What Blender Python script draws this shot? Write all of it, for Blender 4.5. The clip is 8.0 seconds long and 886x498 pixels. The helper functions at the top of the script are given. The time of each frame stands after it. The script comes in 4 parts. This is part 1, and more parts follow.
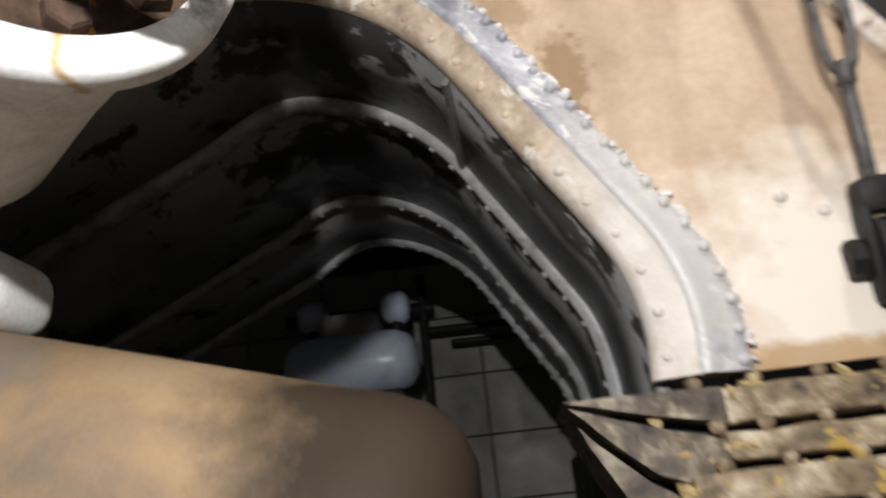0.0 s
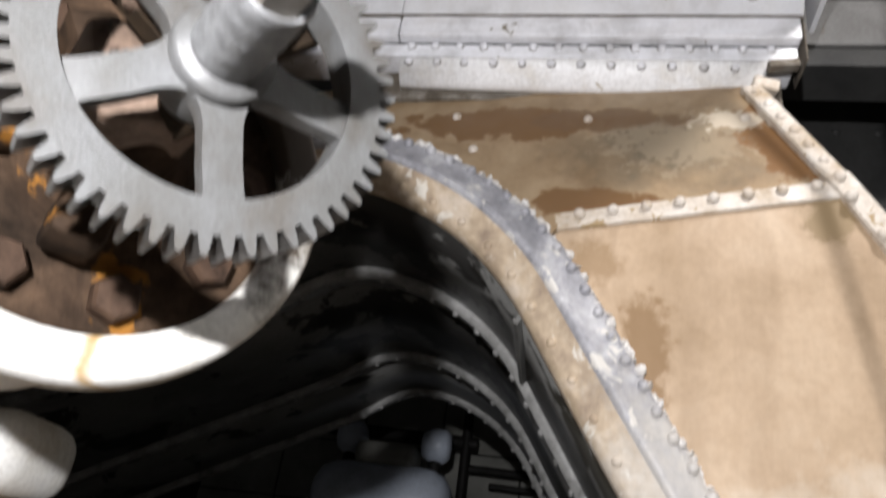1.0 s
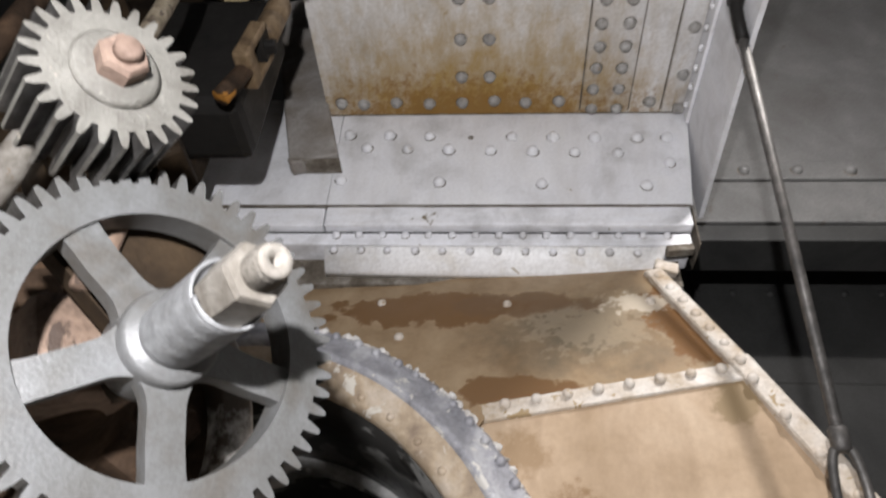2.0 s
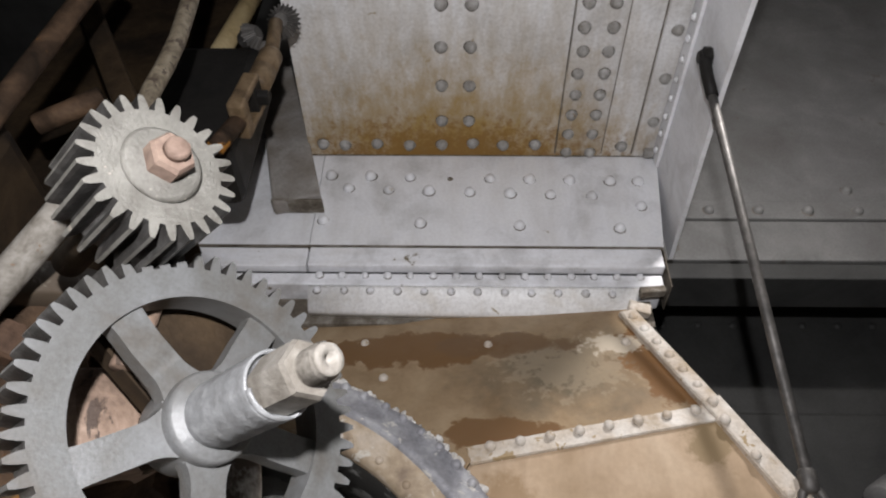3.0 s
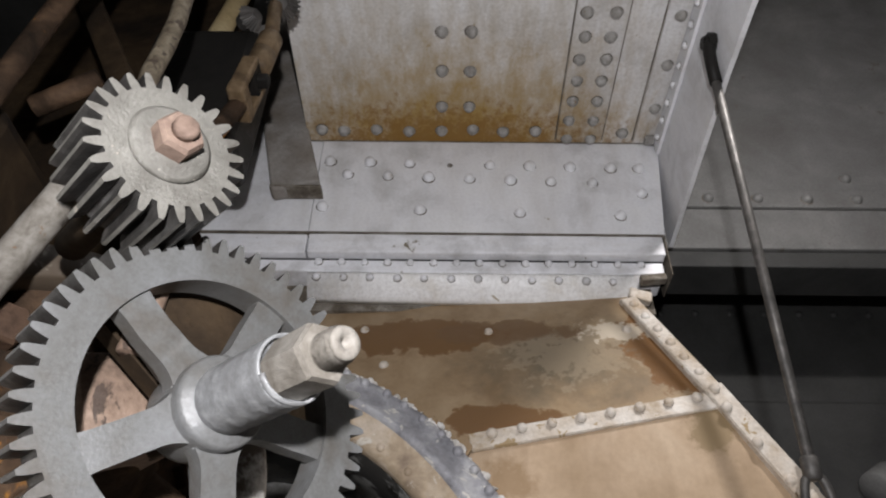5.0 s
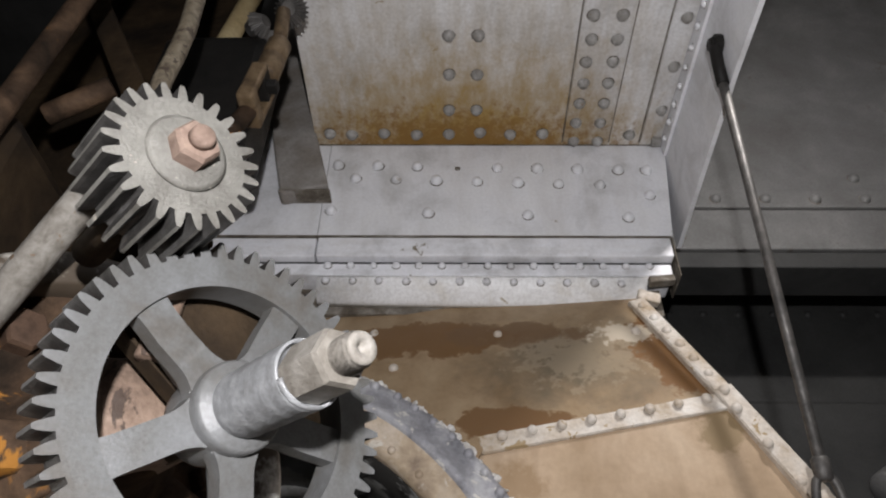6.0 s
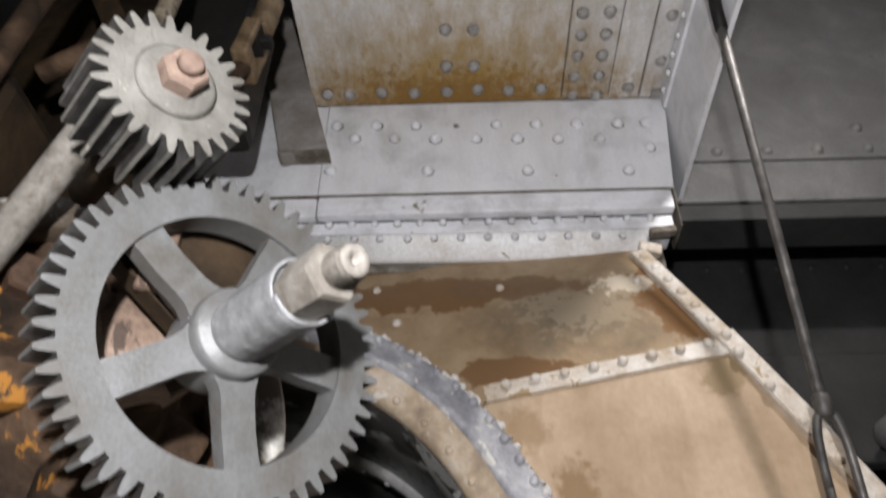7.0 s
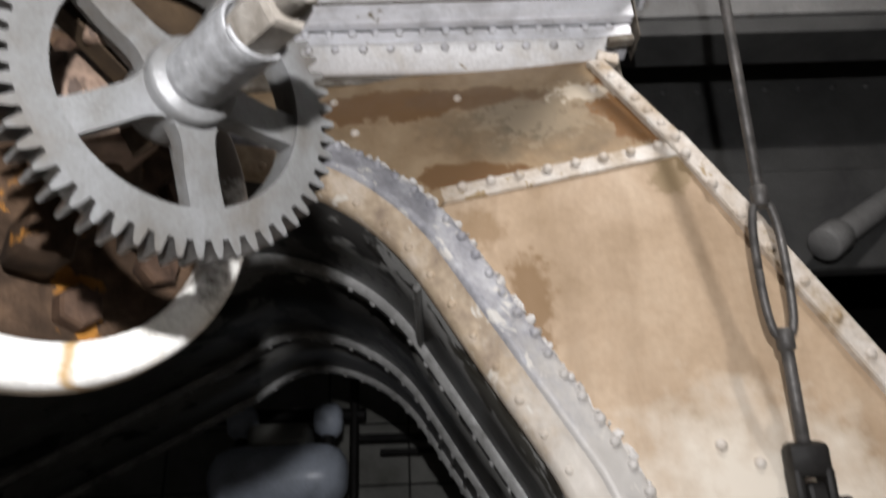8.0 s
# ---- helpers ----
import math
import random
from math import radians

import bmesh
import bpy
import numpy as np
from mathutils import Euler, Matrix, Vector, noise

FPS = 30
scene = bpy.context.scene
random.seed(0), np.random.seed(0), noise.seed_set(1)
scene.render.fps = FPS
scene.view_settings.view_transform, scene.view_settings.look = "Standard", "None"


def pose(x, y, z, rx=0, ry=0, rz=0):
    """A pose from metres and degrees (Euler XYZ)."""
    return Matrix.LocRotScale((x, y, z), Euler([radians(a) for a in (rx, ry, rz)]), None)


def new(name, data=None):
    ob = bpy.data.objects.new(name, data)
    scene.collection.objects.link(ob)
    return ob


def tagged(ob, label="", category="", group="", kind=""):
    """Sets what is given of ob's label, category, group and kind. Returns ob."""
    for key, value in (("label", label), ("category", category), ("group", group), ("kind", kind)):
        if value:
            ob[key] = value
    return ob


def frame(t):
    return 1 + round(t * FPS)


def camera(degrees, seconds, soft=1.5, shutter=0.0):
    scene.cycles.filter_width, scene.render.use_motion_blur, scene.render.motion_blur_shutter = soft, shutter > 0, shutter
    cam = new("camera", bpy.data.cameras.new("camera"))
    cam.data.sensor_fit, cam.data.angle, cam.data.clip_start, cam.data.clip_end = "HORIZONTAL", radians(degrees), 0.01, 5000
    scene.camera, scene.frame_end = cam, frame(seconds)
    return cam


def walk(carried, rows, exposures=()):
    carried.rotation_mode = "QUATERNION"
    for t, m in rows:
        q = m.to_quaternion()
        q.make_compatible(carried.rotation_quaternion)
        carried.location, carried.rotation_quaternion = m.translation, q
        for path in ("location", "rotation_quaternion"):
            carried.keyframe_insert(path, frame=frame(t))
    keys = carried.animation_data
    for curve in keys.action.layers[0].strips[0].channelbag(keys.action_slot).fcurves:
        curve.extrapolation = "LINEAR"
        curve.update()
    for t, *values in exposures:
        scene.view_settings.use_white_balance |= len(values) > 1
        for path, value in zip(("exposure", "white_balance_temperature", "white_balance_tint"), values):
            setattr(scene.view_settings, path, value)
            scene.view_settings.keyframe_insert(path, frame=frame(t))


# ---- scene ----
cam = camera(62.7, 8.0, soft=2.1, shutter=0.6)
ROWS = [
    (0.0, 0.0100, 0.0278, 1.4725, 110.79, 5.59, 6.60),
    (0.2, 0.0390, 0.0938, 1.5512, 110.69, 4.23, 9.46),
    (0.5, 0.0681, 0.0697, 1.6632, 116.53, 0.33, 10.53),
    (1.0, 0.0460, -0.0164, 1.8190, 117.25, -7.51, 7.19),
    (1.5, 0.0583, -0.0658, 1.8714, 125.24, -5.34, 5.07),
    (3.0, -0.0245, -0.2146, 1.9022, 130.44, -0.87, 0.44),
    (3.5, -0.0225, -0.2090, 1.9048, 130.63, -1.03, -0.05),
    (4.0, -0.0302, -0.2040, 1.9076, 129.74, -1.31, -0.75),
    (5.5, -0.0498, -0.2004, 1.9059, 129.54, -0.44, 0.30),
    (6.0, -0.0522, -0.2090, 1.9035, 129.70, -0.68, 0.57),
    (6.5, -0.0511, -0.2067, 1.8913, 129.72, -0.46, 1.05),
    (7.0, -0.0411, -0.1794, 1.8616, 127.57, 0.25, 1.79),
    (7.5, -0.0271, -0.1733, 1.8094, 121.51, 1.10, 1.73),
    (8.0, -0.0359, -0.1545, 1.7582, 115.37, 2.47, -0.44),
]
walk(cam, [(t, pose(x, y, z, rx, ry, rz)) for t, x, y, z, rx, ry, rz in ROWS],
     exposures=((0.0, 0.57), (0.5, 0.54), (1.0, 0.48), (1.5, 0.42), (3.0, -0.04), (6.5, -0.18), (7.0, 0.06), (7.5, 0.14), (8.0, 0.16)))

# ---- light ----
world = bpy.data.worlds.new("world")
scene.world = world
world.use_nodes = True
world.node_tree.nodes["Background"].inputs[0].default_value = (0.9, 0.95, 1.0, 1)
world.node_tree.nodes["Background"].inputs[1].default_value = 0.004


def lamp(name, place, watts, colour, size):
    data = bpy.data.lights.new(name, "POINT")
    data.energy, data.color, data.shadow_soft_size = watts, colour, size
    ob = new(name, data)
    ob.location = place
    return ob


lamp("torch", (-0.02, -0.50, 2.0), 134, (0.985, 0.972, 1.0), 0.02)
lamp("work_lamp", (0.90, 0.50, 3.78), 64, (1.0, 0.96, 0.95), 0.03)


# ---- materials ----
def material(name, base, dark=None, light=None, rough=0.6, metal=0.0, scale=6.0, bump=0.25, grain=90.0, spots=None, spot_scale=4.0, spot_at=0.6, spec=0.4, streak=None, streak_amount=0.5, streak_scale=9.0, grain_mix=0.5):
    """Paint or metal with broad blotches, fine grain, optional stains with a hard edge, and relief."""
    m = bpy.data.materials.new(name)
    m.use_nodes = True
    nt = m.node_tree
    b = nt.nodes["Principled BSDF"]
    tc = nt.nodes.new("ShaderNodeTexCoord")
    geo = nt.nodes.new("ShaderNodeNewGeometry")

    def noise_node(sc, detail=6, rough_=0.6, dist=0.0):
        n = nt.nodes.new("ShaderNodeTexNoise")
        n.inputs["Scale"].default_value, n.inputs["Detail"].default_value = sc, detail
        n.inputs["Roughness"].default_value, n.inputs["Distortion"].default_value = rough_, dist
        nt.links.new(geo.outputs["Position"], n.inputs["Vector"])
        return n

    def ramp(src, stops):
        r = nt.nodes.new("ShaderNodeValToRGB")
        while len(r.color_ramp.elements) < len(stops):
            r.color_ramp.elements.new(0.5)
        for e, (p, c) in zip(r.color_ramp.elements, stops):
            e.position, e.color = p, (*c, 1)
        nt.links.new(src, r.inputs[0])
        return r

    dark = dark or tuple(v * 0.62 for v in base)
    light = light or tuple(min(1, v * 1.18) for v in base)
    broad = noise_node(scale, 8, 0.62, 0.3)
    col = ramp(broad.outputs[0], [(0.3, dark), (0.5, base), (0.72, light)])
    fine = noise_node(grain, 5, 0.7)
    mix = nt.nodes.new("ShaderNodeMix")
    mix.data_type, mix.blend_type = "RGBA", "MULTIPLY"
    mix.inputs[0].default_value = grain_mix
    g = ramp(fine.outputs[0], [(0.3, (0.62, 0.6, 0.58)), (0.6, (1.08, 1.08, 1.08))])
    nt.links.new(col.outputs[0], mix.inputs[6])
    nt.links.new(g.outputs[0], mix.inputs[7])
    out = mix.outputs[2]
    if streak:
        mp = nt.nodes.new("ShaderNodeVectorMath")
        mp.operation = "MULTIPLY"
        mp.inputs[1].default_value = streak
        nt.links.new(geo.outputs["Position"], mp.inputs[0])
        n = noise_node(streak_scale, 7, 0.6, 0.2)
        nt.links.new(mp.outputs[0], n.inputs["Vector"])
        sr = ramp(n.outputs[0], [(0.3, (0.62, 0.58, 0.52)), (0.5, (0.95, 0.94, 0.93)), (0.72, (1.15, 1.16, 1.18))])
        ms = nt.nodes.new("ShaderNodeMix")
        ms.data_type, ms.blend_type = "RGBA", "MULTIPLY"
        ms.inputs[0].default_value = streak_amount
        nt.links.new(out, ms.inputs[6])
        nt.links.new(sr.outputs[0], ms.inputs[7])
        out = ms.outputs[2]
    if spots:
        n = noise_node(spot_scale, 7, 0.62, 0.6)
        mask = ramp(n.outputs[0], [(spot_at, (0, 0, 0)), (spot_at + 0.025, (1, 1, 1))])
        mx = nt.nodes.new("ShaderNodeMix")
        mx.data_type = "RGBA"
        nt.links.new(mask.outputs[0], mx.inputs[0])
        nt.links.new(out, mx.inputs[6])
        mx.inputs[7].default_value = (*spots, 1)
        out = mx.outputs[2]
    nt.links.new(out, b.inputs["Base Color"])
    rr = ramp(broad.outputs[0], [(0.3, (min(1, rough + 0.12),) * 3), (0.7, (max(0.05, rough - 0.12),) * 3)])
    nt.links.new(rr.outputs[0], b.inputs["Roughness"])
    b.inputs["Metallic"].default_value = metal
    b.inputs["Specular IOR Level"].default_value = spec
    bp = nt.nodes.new("ShaderNodeBump")
    bp.inputs["Strength"].default_value, bp.inputs["Distance"].default_value = bump, 0.004
    nt.links.new(fine.outputs[0], bp.inputs["Height"])
    nt.links.new(bp.outputs[0], b.inputs["Normal"])
    m["out"] = out.node.name
    return m


def stain_or_shade(m, centre, radii, colour, scale=7.0, ragged=0.5, soft=0.12, strength=1.0, stretch=None):
    """Staining or painted shade of a shape of its own on a material: an ellipsoid about centre with a ragged edge."""
    nt = m.node_tree
    b = nt.nodes["Principled BSDF"]
    old = b.inputs["Base Color"].links[0].from_socket
    geo = nt.nodes.new("ShaderNodeNewGeometry")
    sub = nt.nodes.new("ShaderNodeVectorMath")
    sub.operation = "SUBTRACT"
    sub.inputs[1].default_value = centre
    div = nt.nodes.new("ShaderNodeVectorMath")
    div.operation = "DIVIDE"
    div.inputs[1].default_value = radii
    ln = nt.nodes.new("ShaderNodeVectorMath")
    ln.operation = "LENGTH"
    nt.links.new(geo.outputs["Position"], sub.inputs[0])
    nt.links.new(sub.outputs[0], div.inputs[0])
    nt.links.new(div.outputs[0], ln.inputs[0])
    n = nt.nodes.new("ShaderNodeTexNoise")
    n.inputs["Scale"].default_value, n.inputs["Detail"].default_value, n.inputs["Roughness"].default_value = scale, 8, 0.65
    if stretch:
        mp = nt.nodes.new("ShaderNodeVectorMath")
        mp.operation = "MULTIPLY"
        mp.inputs[1].default_value = stretch
        nt.links.new(geo.outputs["Position"], mp.inputs[0])
        nt.links.new(mp.outputs[0], n.inputs["Vector"])
    else:
        nt.links.new(geo.outputs["Position"], n.inputs["Vector"])
    ma = nt.nodes.new("ShaderNodeMath")
    ma.operation = "MULTIPLY_ADD"
    ma.inputs[1].default_value, ma.inputs[2].default_value = ragged * 4, -ragged * 2
    nt.links.new(n.outputs[0], ma.inputs[0])
    add = nt.nodes.new("ShaderNodeMath")
    add.operation = "ADD"
    nt.links.new(ln.outputs["Value"], add.inputs[0])
    nt.links.new(ma.outputs[0], add.inputs[1])
    mr = nt.nodes.new("ShaderNodeMapRange")
    mr.inputs["From Min"].default_value, mr.inputs["From Max"].default_value = 1.0 + soft, 1.0 - soft
    mr.inputs["To Max"].default_value = strength
    nt.links.new(add.outputs[0], mr.inputs["Value"])
    mx = nt.nodes.new("ShaderNodeMix")
    mx.data_type = "RGBA"
    nt.links.new(mr.outputs[0], mx.inputs[0])
    nt.links.new(old, mx.inputs[6])
    mx.inputs[7].default_value = (*colour, 1)
    nt.links.new(mx.outputs[2], b.inputs["Base Color"])
    return m


GREY_PAINT = material("grey_paint", (0.76, 0.765, 0.79), (0.56, 0.56, 0.565), (0.80, 0.805, 0.82), rough=0.5, scale=6, bump=0.12, spots=(0.36, 0.31, 0.24), spot_scale=11, spot_at=0.70, streak=(1, 1, 0.25), streak_amount=0.35, grain_mix=0.22)
SOFFIT = material("soffit_paint", (0.70, 0.70, 0.705), (0.52, 0.51, 0.495), (0.74, 0.74, 0.74), rough=0.5, scale=6, bump=0.15, spots=(0.38, 0.33, 0.25), spot_scale=22, spot_at=0.68, streak=(1, 0.15, 1), streak_amount=0.4, streak_scale=16)
stain_or_shade(SOFFIT, (-0.08, 1.42, 3.85), (0.55, 0.34, 0.2), (0.34, 0.27, 0.17), scale=20, ragged=0.8, soft=0.8, strength=0.65, stretch=(1, 0.22, 1))
stain_or_shade(SOFFIT, (-0.04, 1.53, 3.85), (0.46, 0.25, 0.2), (0.32, 0.20, 0.045), scale=24, ragged=0.75, soft=0.7, strength=0.9, stretch=(1, 0.5, 1))
stain_or_shade(SOFFIT, (-0.03, 1.545, 3.85), (0.40, 0.12, 0.2), (0.22, 0.11, 0.018), scale=44, ragged=1.1, soft=0.5, strength=0.85, stretch=(1, 0.8, 1))
RIVET_PAINT = material("rivet_paint", (0.31, 0.30, 0.285), (0.20, 0.185, 0.165), (0.42, 0.415, 0.40), rough=0.45, scale=25, bump=0.2, spots=(0.20, 0.13, 0.06), spot_scale=30, spot_at=0.68)
# Grime of the joints; also the painted shade round rivet heads.
GRIME_SHADE = material("seam_grime", (0.13, 0.11, 0.085), (0.05, 0.04, 0.03), (0.3, 0.28, 0.25), rough=0.8, scale=18, bump=0.4)
POST_PAINT = material("post_paint", (0.24, 0.22, 0.20), (0.17, 0.14, 0.11), (0.42, 0.405, 0.385), rough=0.55, scale=4, bump=0.25)
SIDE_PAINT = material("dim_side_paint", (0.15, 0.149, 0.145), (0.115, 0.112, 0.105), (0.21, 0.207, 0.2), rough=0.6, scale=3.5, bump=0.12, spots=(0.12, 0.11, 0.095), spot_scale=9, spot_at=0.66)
WHITE_TRIM = material("white_trim", (0.79, 0.795, 0.825), (0.54, 0.54, 0.55), (0.82, 0.82, 0.84), rough=0.45, scale=8, bump=0.15, spots=(0.20, 0.17, 0.12), spot_scale=17, spot_at=0.65, streak=(0.3, 1, 1), streak_amount=0.35, streak_scale=30, grain_mix=0.22)
FLANGE_STRIP = material("bright_strip_paint", (0.84, 0.835, 0.83), (0.70, 0.67, 0.62), (0.9, 0.9, 0.9), rough=0.45, scale=10, bump=0.2, spots=(0.33, 0.26, 0.15), spot_scale=20, spot_at=0.70)
BEIGE = material("dusty_plate", (0.45, 0.332, 0.222), (0.35, 0.25, 0.155), (0.53, 0.41, 0.29), rough=0.55, scale=4.5, bump=0.10, grain=60, spots=(0.30, 0.205, 0.12), spot_scale=6, spot_at=0.70, streak=(1, 1, 0.16), streak_amount=0.6, streak_scale=8, grain_mix=0.22)
stain_or_shade(BEIGE, (0.21, 1.43, 2.36), (0.045, 0.2, 0.11), (0.21, 0.125, 0.055), scale=20, ragged=0.9, soft=0.30, strength=0.85)
stain_or_shade(BEIGE, (0.09, 1.43, 2.56), (0.06, 0.2, 0.05), (0.24, 0.15, 0.07), scale=22, ragged=0.9, soft=0.35, strength=0.65)
stain_or_shade(BEIGE, (0.60, 1.43, 2.70), (0.06, 0.2, 0.07), (0.24, 0.17, 0.09), scale=18, ragged=0.6, soft=0.15, strength=0.9)
stain_or_shade(BEIGE, (0.62, 1.43, 1.84), (0.26, 0.3, 0.22), (0.72, 0.66, 0.56), scale=8, ragged=0.6, soft=0.5, strength=0.85)
stain_or_shade(BEIGE, (0.55, 1.43, 1.69), (0.5, 0.3, 0.035), (0.34, 0.20, 0.07), scale=14, ragged=0.5, soft=0.3, strength=0.8)
# Darker tan than the lower plate: shading from the lean is in the colour.
BEIGE_UP = material("dusty_upper_plate", (0.31, 0.22, 0.13), (0.23, 0.155, 0.085), (0.38, 0.285, 0.18), rough=0.42, scale=7, bump=0.12, grain=60, streak=(1, 0.4, 0.4), streak_amount=0.35, grain_mix=0.22)
stain_or_shade(BEIGE_UP, (0.27, 1.52, 2.95), (0.20, 0.4, 0.13), (0.105, 0.09, 0.065), scale=9, ragged=0.7, soft=0.6, strength=0.75)
stain_or_shade(BEIGE_UP, (0.30, 1.52, 2.97), (0.16, 0.4, 0.10), (0.36, 0.29, 0.20), scale=26, ragged=1.2, soft=0.2, strength=0.5)
stain_or_shade(BEIGE_UP, (-0.18, 1.56, 3.06), (0.27, 0.4, 0.075), (0.165, 0.088, 0.034), scale=11, ragged=0.6, soft=0.06)
stain_or_shade(BEIGE_UP, (0.10, 1.56, 3.075), (0.20, 0.4, 0.05), (0.15, 0.085, 0.04), scale=13, ragged=0.6, soft=0.08, strength=0.85)
stain_or_shade(BEIGE_UP, (0.08, 1.47, 2.72), (0.16, 0.4, 0.05), (0.175, 0.095, 0.04), scale=14, ragged=0.5, soft=0.07)
stain_or_shade(BEIGE_UP, (0.545, 1.55, 2.98), (0.085, 0.4, 0.19), (0.19, 0.095, 0.035), scale=12, ragged=0.7, soft=0.07)
stain_or_shade(BEIGE_UP, (0.45, 1.55, 3.06), (0.09, 0.4, 0.04), (0.55, 0.48, 0.38), scale=28, ragged=0.9, soft=0.15, strength=0.85)
RING = material("worn_ring", (0.30, 0.30, 0.32), (0.15, 0.15, 0.165), (0.52, 0.52, 0.53), rough=0.5, metal=0.05, scale=13, bump=0.5, grain=60, spots=(0.56, 0.54, 0.50), spot_scale=17, spot_at=0.60)
RING_TAN = material("scaled_ring", (0.42, 0.33, 0.23), (0.24, 0.18, 0.13), (0.58, 0.50, 0.41), rough=0.55, scale=12, bump=0.5, grain=50, spots=(0.60, 0.56, 0.49), spot_scale=15, spot_at=0.60)
for m in (RING, RING_TAN):
    stain_or_shade(m, (0.34, 1.40, 1.93), (0.20, 0.3, 0.34), (0.56, 0.53, 0.48), scale=13, ragged=0.8, soft=0.5, strength=0.75)
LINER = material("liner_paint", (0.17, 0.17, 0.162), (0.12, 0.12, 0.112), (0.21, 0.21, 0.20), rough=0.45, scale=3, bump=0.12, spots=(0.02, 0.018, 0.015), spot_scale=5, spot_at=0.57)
stain_or_shade(LINER, (-0.42, 1.60, 2.70), (0.34, 0.20, 0.20), (0.012, 0.011, 0.010), scale=9, ragged=1.0, soft=0.1, strength=0.9)
stain_or_shade(LINER, (-0.35, 2.25, 2.66), (0.36, 0.30, 0.22), (0.012, 0.011, 0.010), scale=7, ragged=1.0, soft=0.1, strength=0.9)
stain_or_shade(LINER, (0.13, 1.55, 2.12), (0.12, 0.08, 0.30), (0.03, 0.028, 0.022), scale=14, ragged=0.9, soft=0.1, strength=0.9)
LINER_RIB = material("liner_rib_paint", (0.27, 0.27, 0.262), (0.12, 0.12, 0.112), (0.40, 0.40, 0.39), rough=0.5, scale=14, bump=0.2)
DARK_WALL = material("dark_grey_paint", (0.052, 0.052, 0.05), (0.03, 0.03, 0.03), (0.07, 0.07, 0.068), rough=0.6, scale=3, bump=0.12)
GEAR_PAINT = material("gear_paint", (0.107, 0.108, 0.106), (0.070, 0.061, 0.050), (0.150, 0.154, 0.157), rough=0.40, scale=11, bump=0.22, grain=230, spots=(0.34, 0.34, 0.33), spot_scale=60, spot_at=0.72, streak=(1, 1, 0.6), streak_amount=0.55, streak_scale=14)
PINION_PAINT = material("pinion_paint", (0.150, 0.144, 0.128), (0.088, 0.081, 0.069), (0.215, 0.208, 0.186), rough=0.42, scale=22, bump=0.6, grain=230, spots=(0.40, 0.37, 0.31), spot_scale=48, spot_at=0.64)
GALV = material("galvanised", (0.24, 0.245, 0.25), (0.17, 0.17, 0.17), (0.36, 0.365, 0.37), rough=0.40, metal=0.15, scale=40, bump=0.25, grain=200)
NUT_IRON = material("dusty_nut", (0.175, 0.160, 0.138), (0.10, 0.088, 0.072), (0.25, 0.235, 0.21), rough=0.55, scale=30, bump=0.35, grain=180)
RUST = material("rusty_casting", (0.042, 0.026, 0.016), (0.012, 0.008, 0.005), (0.11, 0.068, 0.041), rough=0.75, spec=0.15, scale=12, bump=0.6, grain=120, spots=(0.26, 0.115, 0.022), spot_scale=9, spot_at=0.60)
CASTING = material("dusty_pink_casting", (0.175, 0.12, 0.087), (0.05, 0.032, 0.022), (0.28, 0.20, 0.15), rough=0.7, scale=14, bump=0.6, grain=90, spots=(0.05, 0.033, 0.024), spot_scale=13, spot_at=0.62)
CREAM = material("cream_paint", (0.30, 0.23, 0.12), (0.14, 0.10, 0.045), (0.38, 0.31, 0.18), rough=0.55, scale=9, bump=0.25)
NUT_RUST = material("rust_nut", (0.20, 0.14, 0.11), (0.12, 0.08, 0.06), (0.27, 0.20, 0.155), rough=0.7, scale=30, bump=0.4, grain=200)
BOLT = material("rust_bolt", (0.062, 0.037, 0.024), (0.020, 0.012, 0.008), (0.080, 0.048, 0.030), rough=0.7, spec=0.2, scale=30, bump=0.4, grain=200)
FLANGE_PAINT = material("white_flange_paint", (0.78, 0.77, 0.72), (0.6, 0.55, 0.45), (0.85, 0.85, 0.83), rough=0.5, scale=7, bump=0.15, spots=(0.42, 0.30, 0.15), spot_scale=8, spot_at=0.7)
# Brown crust on the flange's upper side, darkened further for the gear's shadow.
stain_or_shade(FLANGE_PAINT, (-0.38, 0.52, 2.50), (0.34, 0.5, 0.34), (0.04, 0.025, 0.013), scale=14, ragged=0.6, soft=0.25, strength=0.96)
stain_or_shade(FLANGE_PAINT, (-0.46, 0.50, 2.0), (0.007, 0.3, 0.2), (0.38, 0.22, 0.05), scale=30, ragged=0.25, soft=0.4, strength=0.9)
BODY_PAINT = material("dirty_white_casting", (0.74, 0.73, 0.69), (0.50, 0.47, 0.40), (0.80, 0.80, 0.77), rough=0.6, scale=5, bump=0.3)
STEEL = material("dark_steel", (0.085, 0.08, 0.075), (0.04, 0.038, 0.036), (0.15, 0.14, 0.13), rough=0.5, metal=0.35, scale=20, bump=0.3)
# Black for greasy parts and for gaps whose shadow is given as colour.
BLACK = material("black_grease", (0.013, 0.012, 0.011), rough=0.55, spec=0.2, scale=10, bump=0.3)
BROWN_IRON = material("brown_iron", (0.026, 0.017, 0.0095), (0.010, 0.007, 0.005), (0.05, 0.033, 0.018), rough=0.75, spec=0.15, scale=9, bump=0.4)
OLD_ROD = material("dull_mottled_rod", (0.14, 0.115, 0.08), (0.06, 0.045, 0.03), (0.24, 0.205, 0.15), rough=0.65, scale=40, bump=0.4, spots=(0.05, 0.035, 0.025), spot_scale=45, spot_at=0.57)
PALE_ROD = material("mottled_rod", (0.165, 0.152, 0.132), (0.09, 0.078, 0.063), (0.24, 0.228, 0.205), rough=0.65, scale=40, bump=0.4, spots=(0.12, 0.08, 0.05), spot_scale=45, spot_at=0.6)
